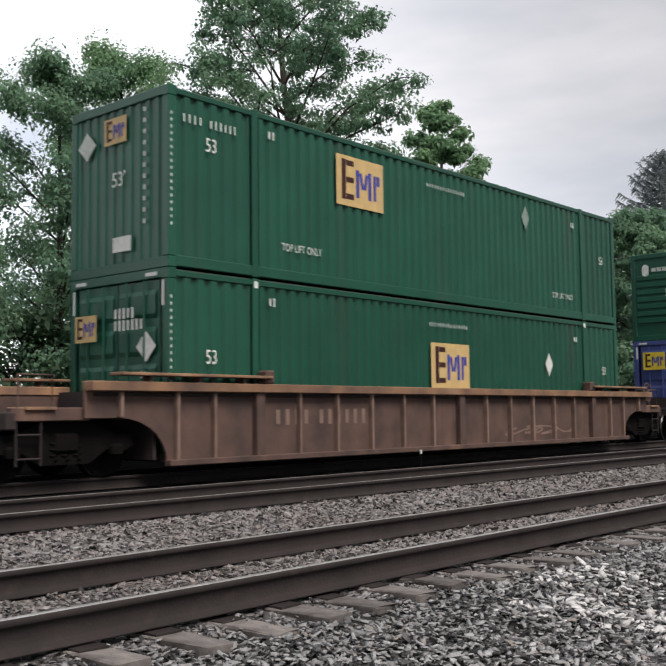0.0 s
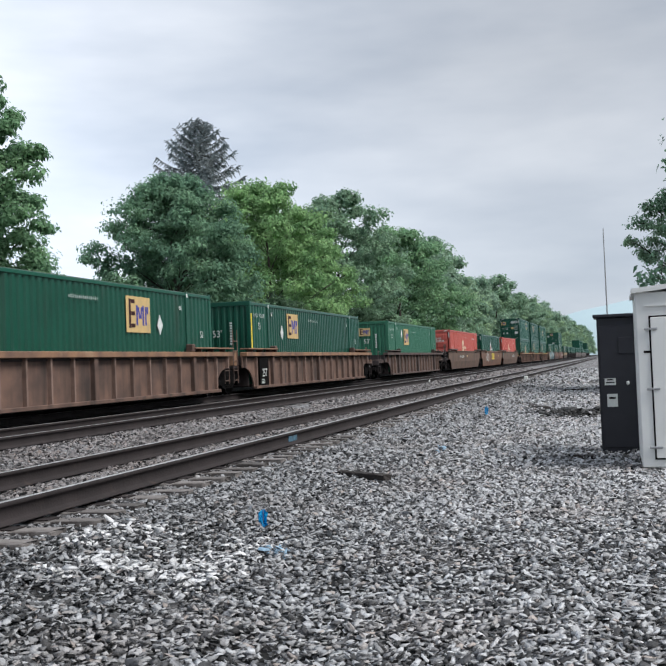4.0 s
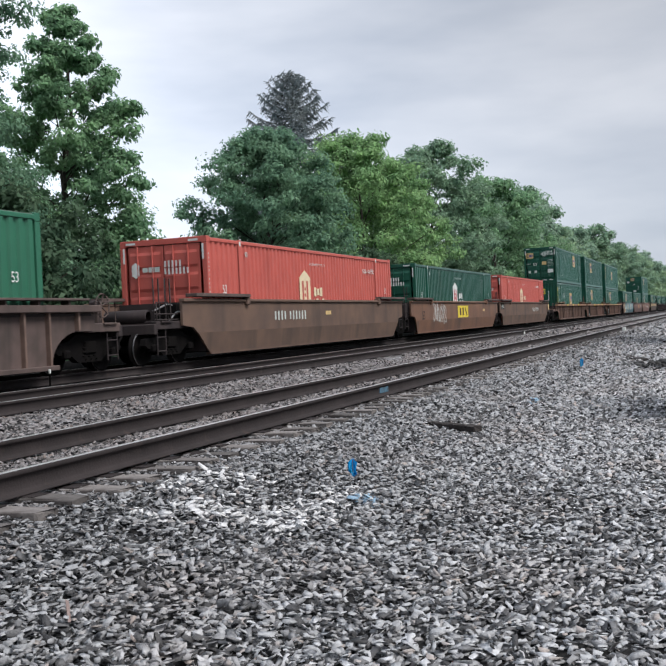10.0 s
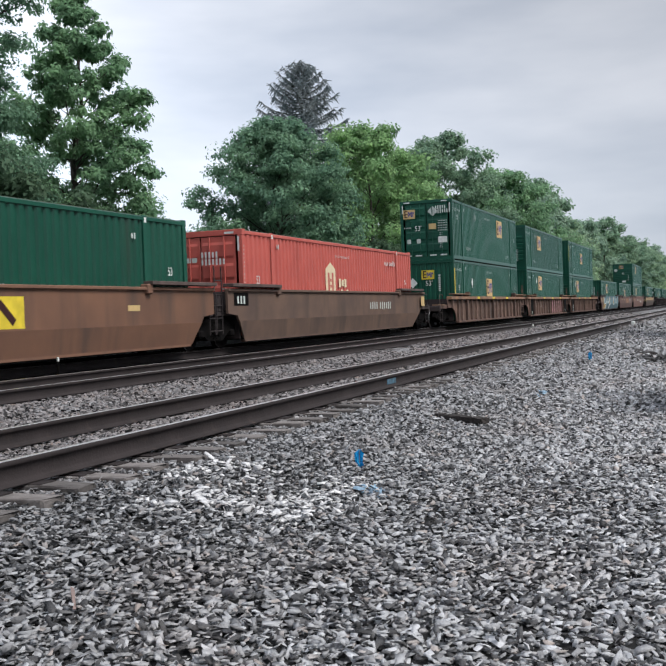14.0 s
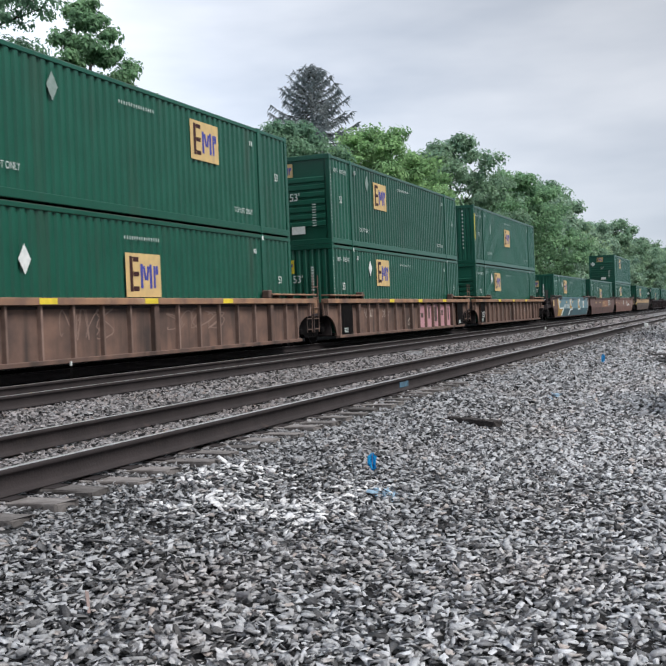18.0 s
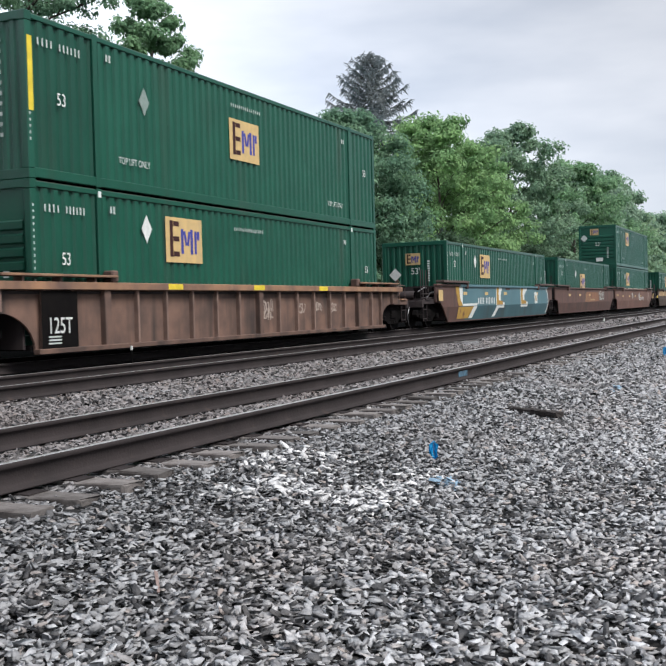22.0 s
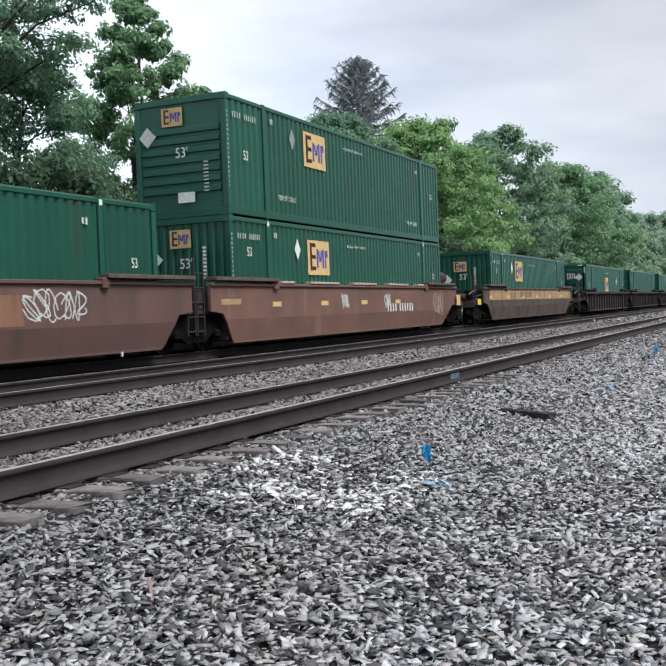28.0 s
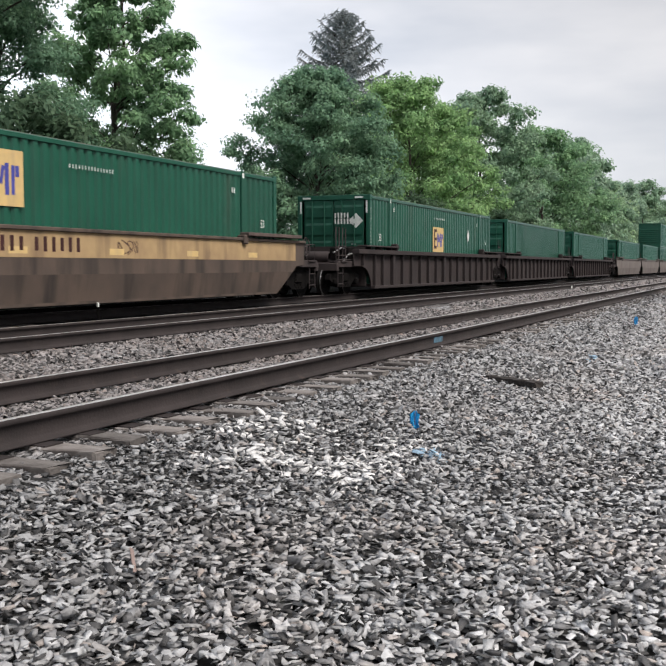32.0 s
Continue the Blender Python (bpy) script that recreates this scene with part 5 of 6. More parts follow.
# unit: offset of the container's leading end, style, paint, chord, coupled at near and far end, containers, marks on the car
LO = 0.42
HI = LO + CH + 0.005
R3, R1_ = "ribbed", "smooth"
UNITS = [
    (-12.9, R3, MUDBR, ORANGE, True, True, "rust-brown ribbed well car coupled ahead of the train", [], [("text", -7.0, 0.9, "25T")]),
    (10.32, R3, MUDBR, ORANGE, True, True, "rust-brown ribbed well car with two stacked green containers",
     [("green steel container with ribbed sides and double doors", GREEN, "doors", LO, [("logo", -0.15, 2.05), ("dia", 4.19, 2.22), ("end_logo", -0.72, 2.13), ("end_dia", 0.83, 1.31)]),
      ("green corrugated steel container stacked on another", GREEN, "corrugated", HI, [("logo", -3.18, 5.61), ("dia", 3.21, 5.82), ("end_logo", -0.05, 2.5), ("end_dia", -0.85, 2.35), ("high", 0, 0)])],
     [("bars", -4.4, 1.0, FADED), ("scribble", 3.6, 0.6, 3.0, 0.2, 3, 4, FADED)]),
    (33.46, R3, MUDBR, ORANGE, True, False, "rust-brown ribbed well car with a green container over a blue one",
     [("blue steel container with red corner posts", BLUE, "doors", LO, [("logo", -4.89, 2.64), ("panel", -0.2, 2.08), ("red_ends", 0, 0), ("end_logo", -0.58, 2.32, 0.78, BRIGHTYEL, 0.6)]),
      ("green container with a white hexagon sign, stacked on blue", GREEN, "ribbed", HI, [("hub", -1.16, 5.15), ("studs", 0, 0), ("end_hub", -0.8, 2.45)])],
     [("bars", -4.4, 1.0, FADED)]),
    (53.11, R3, BROWN, ORANGE, False, False, "rust-brown ribbed well car holding one green container",
     [("green steel container with double doors, low in its well car", GREEN, "doors", LO, [("logo", 2.79, 2.61), ("dia", 4.16, 2.36), ("end_dia", 0.85, 1.2), ("end_logo", -0.75, 1.9)])],
     [("black_panel", -7.55, 0.9), ("text", -7.5, 0.8, "25T")]),
    (72.96, R3, BROWN, ORANGE, False, True, "rust-brown ribbed well car with a stencilled end panel",
     [("green steel container with yellow corner strips", GREEN, "corrugated", LO, [("logo", -3.10, 2.64), ("dia", -4.52, 2.36), ("end_logo", -0.5, 2.3), ("strip", 0, 0)])],
     [("black_panel", -7.3, 0.9), ("text", -7.25, 0.8, "25T")]),
    (96.24, R3, DULLBR, DULLBR, True, True, "dull brown ribbed well car with one bright green container",
     [("fresh green corrugated container in a single well car", LGREEN, "corrugated", LO, [("logo", -2.91, 2.56), ("dia", -4.33, 2.74), ("end_logo", -0.08, 2.42, 0.68), ("end_dia", -0.76, 1.38)])],
     []),
    (119.5, R1_, SMOOTHGR, SMOOTHGR, True, False, "smooth brown well car holding a red container",
     [("red steel container with a pale tower-shaped sign", RED, "doors", LO, [("hub", -1.33, 2.0, RED), ("end_hub", -0.85, 2.2)])],
     [("bars", -2.73, 1.25), ("reflector", 0.5, 1.3, 1)]),
    (139.39, R1_, SMOOTHBR, SMOOTHBR, False, False, "smooth brown well car with a yellow sign and white graffiti",
     [("green steel container with a white hexagon sign", GREEN, "doors", LO, [("hub", -0.89, 2.0)])],
     [("sign", 0.38, 1.2), ("scribble", -4.36, 1.15, 2.3, 0.95, 5, 9, WHITE), ("text", -7.3, 1.05, "53", DARKBR, 0.55), ("reflector", 5.4, 1.25, 1)]),
    (158.71, R1_, SMOOTHGR, SMOOTHGR, False, True, "smooth brown well car with a faded number panel",
     [("red steel container with double doors", RED, "doors", LO, [("hub", -1.38, 2.0, RED), ("end_hub", -0.85, 2.2)])],
     [("bars", 3.72, 1.2), ("plate", 9.2, 1.35), ("end_plate", -8.45, 1.45)]),
    (182.3, R3, BROWN, ORANGE, True, False, "rust-brown ribbed well car with yellow-edged chord and two green containers",
     [("green steel container with yellow strips and a low sign", GREEN, "corrugated", LO, [("low", 0, 0), ("logo", -0.19, 2.10), ("dia", -4.34, 2.32), ("end_logo", 0.0, 2.3, 0.66, BRIGHTYEL), ("end_dia", -0.8, 1.45), ("strip", 0, 0)]),
      ("green steel container with white-barred double doors on top", GREEN, "doors", HI, [("high", 0, 0), ("logo", 2.94, 5.61), ("dia", -3.27, 5.85), ("end_logo", -0.85, 2.35), ("end_dia", 0.35, 2.45)])],
     [("chord_reflector", -4.0, 1.5, 3), ("scribble", 2.0, 1.05, 2.6, 0.5, 21, 5, FADED), ("scribble", -2.5, 1.0, 1.6, 0.7, 22, 4, FADED)]),
    (201.86, R3, BROWN, ORANGE, False, False, "rust-brown ribbed well car painted with pink graffiti",
     [("green steel container beneath another, with a bright yellow sign", GREEN, "corrugated", LO, [("low", 0, 0), ("logo", -3.0, 2.57), ("dia", -4.41, 2.72), ("end_logo", -0.4, 2.3, 0.66, BRIGHTYEL), ("end_dia", -1.0, 1.3)]),
      ("green steel container with a horizontally ribbed end, stacked", GREEN, "ribbed", HI, [("logo", -3.04, 5.47), ("dia", -4.46, 5.84), ("end_logo", -0.3, 2.55), ("end_dia", -1.0, 2.05)])],
     [("chord_reflector", -2.8, 1.5, 3), ("pink", 1.6, 0.9), ("black_panel", 7.5, 0.85), ("scribble", -5.0, 1.1, 0.75, 0.42, 31, 4, PALEPL), ("scribble", -3.1, 1.0, 0.7, 0.3, 33, 4, PALEPL), ("scribble", 0.0, 0.65, 0.6, 0.3, 34, 3, PALEPL), ("black_panel", -7.4, 0.9)]),
    (221.59, R3, BROWN, ORANGE, False, True, "rust-brown ribbed well car with a black stencil panel",
     [("green steel container with a part-ribbed end", GREEN, "ribbed", LO, [("low", 0, 0), ("logo", -3.13, 2.55), ("dia", -4.55, 2.73), ("end_logo", -0.1, 2.5, 0.66, BRIGHTYEL), ("end_dia", -0.95, 1.4)]),
      ("green steel container with a yellow strip, stacked on another", GREEN, "corrugated", HI, [("logo", -0.30, 5.15), ("dia", -4.51, 5.42), ("end_logo", -0.2, 2.55), ("end_dia", -0.92, 1.86), ("strip", 0, 0)])],
     [("black_panel", -7.6, 0.85), ("text", -7.6, 0.75, "125T"), ("chord_reflector", -3.9, 1.5, 3), ("scribble", 0.5, 0.95, 0.6, 0.5, 41, 5, PALEPL), ("scribble", 2.45, 0.95, 0.4, 0.28, 42, 3, PALEPL), ("scribble", 3.5, 1.0, 0.5, 0.25, 43, 4, PALEPL), ("scribble", 4.45, 0.98, 0.45, 0.28, 44, 4, PALEPL)]),
    (244.86, R1_, SMOOTHDK, SMOOTHDK, True, False, "smooth well car covered in teal graffiti with white strokes",
     [("green corrugated container above a teal-painted car", GREEN, "corrugated", LO, [("logo", -2.99, 2.55), ("dia", -4.42, 2.72), ("end_logo", -0.05, 2.35), ("end_dia", -0.8, 1.3)])],
     [("teal", 0, 0), ("bars", -3.05, 1.07, WHITE), ("plate", -9.4, 1.3), ("reflector", -6.1, 1.38, 5)]),
    (264.21, R1_, SMOOTHDK, SMOOTHDK, False, False, "smooth reddish-brown well car with worn pale scrawls",
     [("green steel container with a wide yellow end sign", GREEN, "corrugated", LO, [("logo", -1.29, 2.1), ("dia", -3.33, 2.57), ("end_logo", -0.1, 2.42, 1.4)])],
     [("patch", 0.0, 1.2), ("scribble", 4.6, 1.25, 1.7, 0.62, 51, 6), ("reflector", -5.5, 1.3, 3)]),
    (283.53, R1_, DUSTYBR, DUSTYBR, False, True, "smooth reddish-brown well car with two stacked containers",
     [("green corrugated container under another", GREEN, "corrugated", LO, [("logo", -3.04, 2.52), ("dia", -4.40, 2.72), ("end_logo", -0.1, 2.5), ("end_dia", -0.9, 1.55)]),
      ("green container with a horizontally ribbed end, on top", GREEN, "ribbed", HI, [("logo", -3.05, 5.62), ("dia", -4.49, 5.77), ("end_logo", -0.2, 2.55), ("end_dia", -0.95, 2.1)])],
     [("lips", 0, 0), ("bars", 3.4, 1.0, WHITE), ("reflector", -5.9, 1.2, 4), ("scribble", 7.5, 1.1, 1.1, 0.95, 64, 6, PALEPL), ("scribble", -1.4, 1.25, 0.5, 0.45, 62, 6), ("scribble", 2.1, 1.25, 0.5, 0.45, 63, 6), ("plate", 9.75, 1.2), ("tanplate", -8.3, 1.28), ("text", -8.3, 1.48, "125T", FADED, 0.26)]),
    (306.97, R1_, SOOTBR, SOOTBR, True, True, "brown well car with a faded yellow stripe",
     [("green corrugated container in a yellow-striped car", GREEN, "corrugated", LO, [("logo", -2.96, 2.57), ("dia", -4.34, 2.72), ("end_logo", -0.1, 2.35), ("end_dia", -0.75, 1.3)])],
     [("stripe", 0, 0), ("reflector", -8.5, 1.3, 6), ("scribble", -4.6, 1.3, 0.8, 0.5, 71, 5, DARKINK), ("scribble", 0.9, 1.4, 0.7, 0.3, 72, 4, DARKINK), ("bars", -1.9, 1.42, DARKINK), ("plate", -10.7, 1.1, True)]),
    (330.25, R3, DARKBR, DARKBR, True, False, "sooty dark ribbed well car with one green container",
     [("green container with white-barred doors", GREEN, "doors", LO, [("logo", -0.35, 2.1), ("dia", 4.15, 2.37), ("end_dia", 0.85, 1.7)])], []),
    (350.0, R3, DARKBR, DARKBR, False, False, "sooty dark ribbed well car in the middle of a set",
     [("green container in a sooty well car", GREEN, "doors", LO, [("logo", -0.35, 2.1), ("dia", -4.3, 2.6)])], []),
    (369.7, R3, DARKBR, DARKBR, False, True, "sooty dark ribbed well car at the end of a set",
     [("green container low in a sooty car", GREEN, "doors", LO, [("logo", -3.0, 2.5), ("dia", -4.3, 2.7)])], []),
]
GREYCAR = mat("grey_brown_car_paint", (0.16, 0.14, 0.13), 0.8, c2=(0.12, 0.10, 0.095), scale=1.3, dirt=(0.08, 0.06, 0.055), dscale=1.0, dpos=0.55, streak=True)
far_off = 369.7
for i in range(9):
    first, last = i % 3 == 0, i % 3 == 2
    far_off += 23.3 if first else 19.6
    UNITS.append((far_off, R1_ if i < 6 else R3, GREYCAR if i < 6 else DARKBR, GREYCAR if i < 6 else DARKBR, first, last, "grey-brown well car far back in the train",
                  [("green steel container far back in the train", GREEN, "corrugated" if i % 2 else "doors", LO, [("logo", -3.0, 2.5)])] + ([("green steel container stacked far back in the train", GREEN, "ribbed", HI, [("logo", -3.0, 5.6)])] if i in (2, 3, 7) else []), []))

# how far the train has run, by the second
TRAVEL = [(0, 0.0), (1, 9.66), (2, 19.26), (3, 28.83), (3.5, 33.62), (5.5, 52.83), (6, 57.6), (8, 76.5), (9, 85.94), (11, 104.84), (13, 123.66), (14, 133.02), (16.5, 156.3), (18, 170.27), (19, 179.57), (20, 188.87), (21, 198.15), (22, 207.38), (23, 216.54), (24, 225.66), (25, 234.75), (26, 243.83), (28.5, 266.33), (30, 279.81), (31, 288.85), (32, 297.9)]
MOVERS = []
for n, (off, style, paint, chord, nc, fc, label, boxes, marks) in enumerate(UNITS):
    car = well_car(label, style, paint, chord, nc, fc, "well cars of the train", marks)
    MOVERS.append((car, off + CL / 2, 0.0))
    for k, (lab, col, end, z, mk) in enumerate(boxes):
        MOVERS.append((container(lab, col, end, z, n * 7 + k, mk, "containers of the train", off < 340), off + CL / 2, z))


# ---- trees ----
def leaf_quads(centres, radii, per, size, g, droop=0.35):
    """Small folded leaf blades scattered on flattened, drooping clumps."""
    n = len(centres)
    C, R = np.repeat(centres, per, 0), np.repeat(radii, per)
    m = n * per
    d = g.normal(size=(m, 3))
    d /= np.linalg.norm(d, axis=1)[:, None]
    stretch = np.repeat(g.uniform(0.65, 1.35, (n, 3)) * np.array([1, 1, 0.62]), per, 0)
    P = C + d * stretch * (R * g.uniform(0.0, 1.0, m) ** 0.45)[:, None]
    P[:, 2] -= 0.2 * R * (d[:, 0] ** 2 + d[:, 1] ** 2)
    nrm = d * 0.85 + g.normal(0, 0.34, (m, 3)) + np.array([0, 0, 0.55])
    nrm /= np.linalg.norm(nrm, axis=1)[:, None]
    a = np.cross(nrm, g.normal(size=(m, 3)))
    a /= np.linalg.norm(a, axis=1)[:, None]
    b = np.cross(nrm, a)
    s = size * g.uniform(0.6, 1.3, m)[:, None]
    down = np.array([0, 0, -droop]) * s
    V = np.stack([P - a * s * 0.5, P - b * s * 0.34, P + a * s * 0.55 + down, P + b * s * 0.34], 1).reshape(-1, 3)
    return V, np.arange(4 * m).reshape(-1, 4)


def crown_profile(shape, s):
    """Half-width of the crown, 0 to 1, at the share s of its height."""
    if shape == "dome":
        return min(1.0, 0.75 + 1.2 * s) * max(0.03, 1 - s ** 2.1) ** 0.55
    if shape == "oval":
        return min(1.0, 0.8 + 0.8 * s) * float(np.interp(s, [0, 0.3, 0.44, 0.59, 0.72, 0.82, 0.93, 1.0], [0.96, 0.92, 0.86, 0.80, 0.68, 0.52, 0.22, 0.03]))
    if shape == "vase":
        return float(np.interp(s, [0, 0.14, 0.5, 1.0], [0.5, 1.0, 0.74, 0.2]))
    return min(1.0, 0.55 + 1.5 * s) * max(0.03, 1 - s ** 2.6) ** 0.6


def tree_data(seed, h, w, leaf, limbs, subs, per, size, clump, crown_base=0.25, shape="round"):
    """Trunk with limbs and a crown of leaf clumps, height h, crown width w."""
    r, g = random.Random(seed), np.random.default_rng(seed)
    V, F = [], []

    def add(path, radii, sides=5):
        v, f = tube(path, radii, sides)
        F.extend(tuple(i + len(V) for i in q) for q in f)
        V.extend(v)
    tr = 0.013 * h + 0.03
    axis = [Vector((r.uniform(-0.02, 0.02) * h * (i > 0), r.uniform(-0.02, 0.02) * h * (i > 0), h * 0.93 * i / 7)) for i in range(8)]
    add(axis, [tr * (1 - 0.9 * i / 7) for i in range(8)], 8)

    def on_axis(z):
        q = min(6.999, max(0, z / (h * 0.93) * 7))
        return axis[int(q)].lerp(axis[int(q) + 1], q - int(q))
    cs, rs = [], []
    for i in range(limbs):
        s = ((i + r.random()) / limbs) ** (1.3 if shape == "oval" else 1.0)
        a = i * 2.4 + r.uniform(-0.5, 0.5)
        ln = w / 2 * crown_profile(shape, s) * r.uniform(0.75, 1.0)
        tip = Vector((math.cos(a) * ln, math.sin(a) * ln, (crown_base + (0.985 - crown_base) * s) * h))
        base = on_axis(max(0.1 * h, tip.z - ln * r.uniform(0.5, 0.9)))
        mid = base.lerp(tip, 0.55) + Vector((r.uniform(-0.1, 0.1) * ln, r.uniform(-0.1, 0.1) * ln, 0.1 * ln))
        br = 0.004 * ln + 0.12 * tr * (1 - s)
        add([base, mid, tip], [br + 0.02, br * 0.6 + 0.012, 0.012])
        cl = clump * (1.0 - 0.5 * s if shape == "oval" else 1.0)
        cs.append(tip)
        rs.append(cl * r.uniform(0.8, 1.2))
        for k in range(round(subs * (0.45 + 0.55 * crown_profile(shape, s))) if shape == "oval" else subs):
            q = 0.22 + 0.78 * (k + r.random()) / subs
            p = base.lerp(mid, q / 0.55) if q < 0.55 else mid.lerp(tip, (q - 0.55) / 0.45)
            side = a + r.choice((-1, 1)) * r.uniform(0.4, 1.5)
            sl = (0.08 * w + 0.16 * ln) * r.uniform(0.4, 1.0) * (1.15 - 0.5 * q) * (min(1.0, 0.25 + 1.3 * crown_profile(shape, s)) if shape == "oval" else 1.0)
            e = p + Vector((math.cos(side) * sl, math.sin(side) * sl, sl * r.uniform(-0.15, 0.65)))
            if k % 2 == 0:
                add([p, p.lerp(e, 0.5) + Vector((0, 0, 0.08 * sl)), e], [br * 0.4 + 0.012, br * 0.25 + 0.01, 0.008], 4)
            cs.append(e)
            rs.append(cl * r.uniform(0.6, 1.2))
            if r.random() < 0.6:
                cs.append(p.lerp(e, 0.55) + Vector((r.gauss(0, 0.3), r.gauss(0, 0.3), r.uniform(0.0, 0.5))) * cl)
                rs.append(cl * r.uniform(0.6, 1.0))
    for k in range(6):
        cs.append(axis[7] + Vector((r.gauss(0, 0.6), r.gauss(0, 0.6), r.uniform(-1.2, 0.5))) * clump * 0.7)
        rs.append(clump * 0.5)
    LV, LF = leaf_quads(np.array([tuple(c) for c in cs]), np.array(rs), per, size, g)
    return mesh_py("trunk", V, F, BARK, True), mesh_np("crown", LV, LF, leaf)


def spruce_data(seed, h, w):
    r, g = random.Random(seed), np.random.default_rng(seed)
    V, F = tube([(0, 0, h * i / 8) for i in range(9)], [0.32 * (1 - i / 8.4) for i in range(9)], 8)
    V, F = list(V), list(F)
    P, D = [], []
    n = 380
    for i in range(n):
        t = 0.12 + 0.88 * i / n
        L = w / 2 * (1 - t) ** 0.66 * r.uniform(0.6, 1.05) + 0.1
        a = i * 2.4 + r.uniform(-0.4, 0.4)
        z = t * h
        rise = -0.10 + 0.75 * max(0.0, (t - 0.62) / 0.38)
        pts = [Vector((math.cos(a) * L * q, math.sin(a) * L * q, z + L * (rise * q - 0.16 * math.sin(q * 2.4) + 0.14 * q * q))) for q in (0, 0.3, 0.6, 0.85, 1.0)]
        v, f = tube(pts, [0.05, 0.04, 0.03, 0.02, 0.01], 4)
        F += [tuple(k + len(V) for k in q) for q in f]
        V += v
        for q in np.arange(0.2, 1.02, 0.15 / max(L, 0.3)):
            k = min(3, int(q * 4))
            p = pts[k].lerp(pts[k + 1], q * 4 - k)
            for sgn in (1, -1, 1, -1):
                b = a + sgn * r.uniform(0.5, 1.3)
                P.append((p.x, p.y, p.z))
                D.append((math.cos(b) * 0.7, math.sin(b) * 0.7, r.uniform(-1.0, 0.25)))
    P, D = np.array(P), np.array(D)
    m = len(P)
    ln = g.uniform(0.3, 0.85, m)[:, None]
    side = np.cross(D, g.normal(size=(m, 3)))
    side /= np.linalg.norm(side, axis=1)[:, None] + 1e-6
    LV = np.stack([P - side * 0.05, P + side * 0.05, P + D * ln + side * 0.02, P + D * ln - side * 0.02], 1).reshape(-1, 3)
    return mesh_py("trunk", V, F, BARK, True), mesh_np("crown", LV, np.arange(4 * m).reshape(-1, 4), NEEDLE)


def plant(name, label, data, at, group="", cat="tree", scale=(1, 1, 1), rz=0.0):
    t = thing(name, label, cat, group, at)
    t.scale, t.rotation_euler = scale, (0, 0, rz)
    part("trunk", data[0], None, t)
    part("crown", data[1], None, t)
    return t


GZ = -0.65
# the large trees close behind the train
plant("maple_tree", "tall leafy tree with an open, ragged crown", tree_data(3, 15.7, 8.4, LEAF_A, 70, 9, 84, 0.19, 0.78, 0.12, "oval"), (-25.1, 35.6, GZ), "trees behind the train")
plant("dark_tree", "tall tree with airy crown and bare-looking upper limbs", tree_data(5, 20.0, 10.2, LEAF_C, 52, 9, 78, 0.13, 0.54, 0.52, "vase"), (-24.4, 25.2, GZ), "trees behind the train")
plant("maple_tree", "low dark leafy tree standing between two larger ones", tree_data(16, 11.2, 8.4, LEAF_C, 46, 8, 96, 0.135, 0.68, 0.12, "dome"), (-24.9, 28.3, GZ), "trees behind the train")
plant("maple_tree", "broad leafy tree at the edge of the wood", tree_data(6, 11.5, 6.8, LEAF_C, 32, 8, 110, 0.11, 0.66, 0.10), (-22.9, 15.0, GZ), "trees behind the train")
plant("maple_tree", "green leafy tree between taller neighbours", tree_data(7, 13.2, 7.0, LEAF_A, 34, 8, 110, 0.115, 0.7, 0.12, "dome"), (-24.8, 18.6, GZ), "trees behind the train")
plant("dark_tree", "dark bushy tree close behind the train", tree_data(8, 12.0, 5.2, LEAF_C, 26, 7, 110, 0.105, 0.55, 0.08), (-20.3, 9.2, GZ), "trees behind the train")
plant("dome_tree", "broad dome-shaped tree with feathery dark green leaves", tree_data(9, 13.7, 13.4, LEAF_C, 76, 9, 80, 0.21, 0.80, 0.10, "dome"), (-26.2, 58.0, GZ), "trees behind the train")
plant("maple_tree", "bright green leafy tree with two tops", tree_data(12, 17.2, 15.5, LEAF_B, 44, 9, 90, 0.28, 1.05, 0.10), (-27.5, 79.5, GZ), "trees behind the train")
plant("maple_tree", "bright green tree shoulder beside a taller one", tree_data(13, 16.2, 14.0, LEAF_B, 40, 9, 90, 0.28, 1.05, 0.10), (-28.5, 89.5, GZ), "trees behind the train")
plant("oak_tree", "grey-green round-headed tree with visible limbs", tree_data(14, 20.6, 18.5, LEAF_D, 40, 9, 76, 0.34, 1.2, 0.16), (-29.0, 108.0, GZ), "trees behind the train")
plant("oak_tree", "mid-green round tree in the row", tree_data(15, 19.8, 21.0, LEAF_A, 42, 9, 76, 0.38, 1.3, 0.12), (-28.0, 134.0, GZ), "trees behind the train")
plant("spruce_tree", "tall dark spruce rising above the leafy trees", spruce_data(4, 25.7, 24.0), (-38.0, 90.5, GZ))
# leaves of the far row, lightened in colour to stand for haze
LEAF_E = leaf_mat("haze_tinted_far_leaves", (0.36, 0.49, 0.35))
LEAF_F = leaf_mat("haze_tinted_bright_leaves", (0.41, 0.545, 0.33))
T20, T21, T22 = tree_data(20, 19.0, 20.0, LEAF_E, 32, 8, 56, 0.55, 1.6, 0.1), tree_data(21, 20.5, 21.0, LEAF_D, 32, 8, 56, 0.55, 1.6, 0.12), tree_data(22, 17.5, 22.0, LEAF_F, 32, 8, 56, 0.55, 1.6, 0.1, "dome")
rr = random.Random(5)
y = 156.0
i = 0
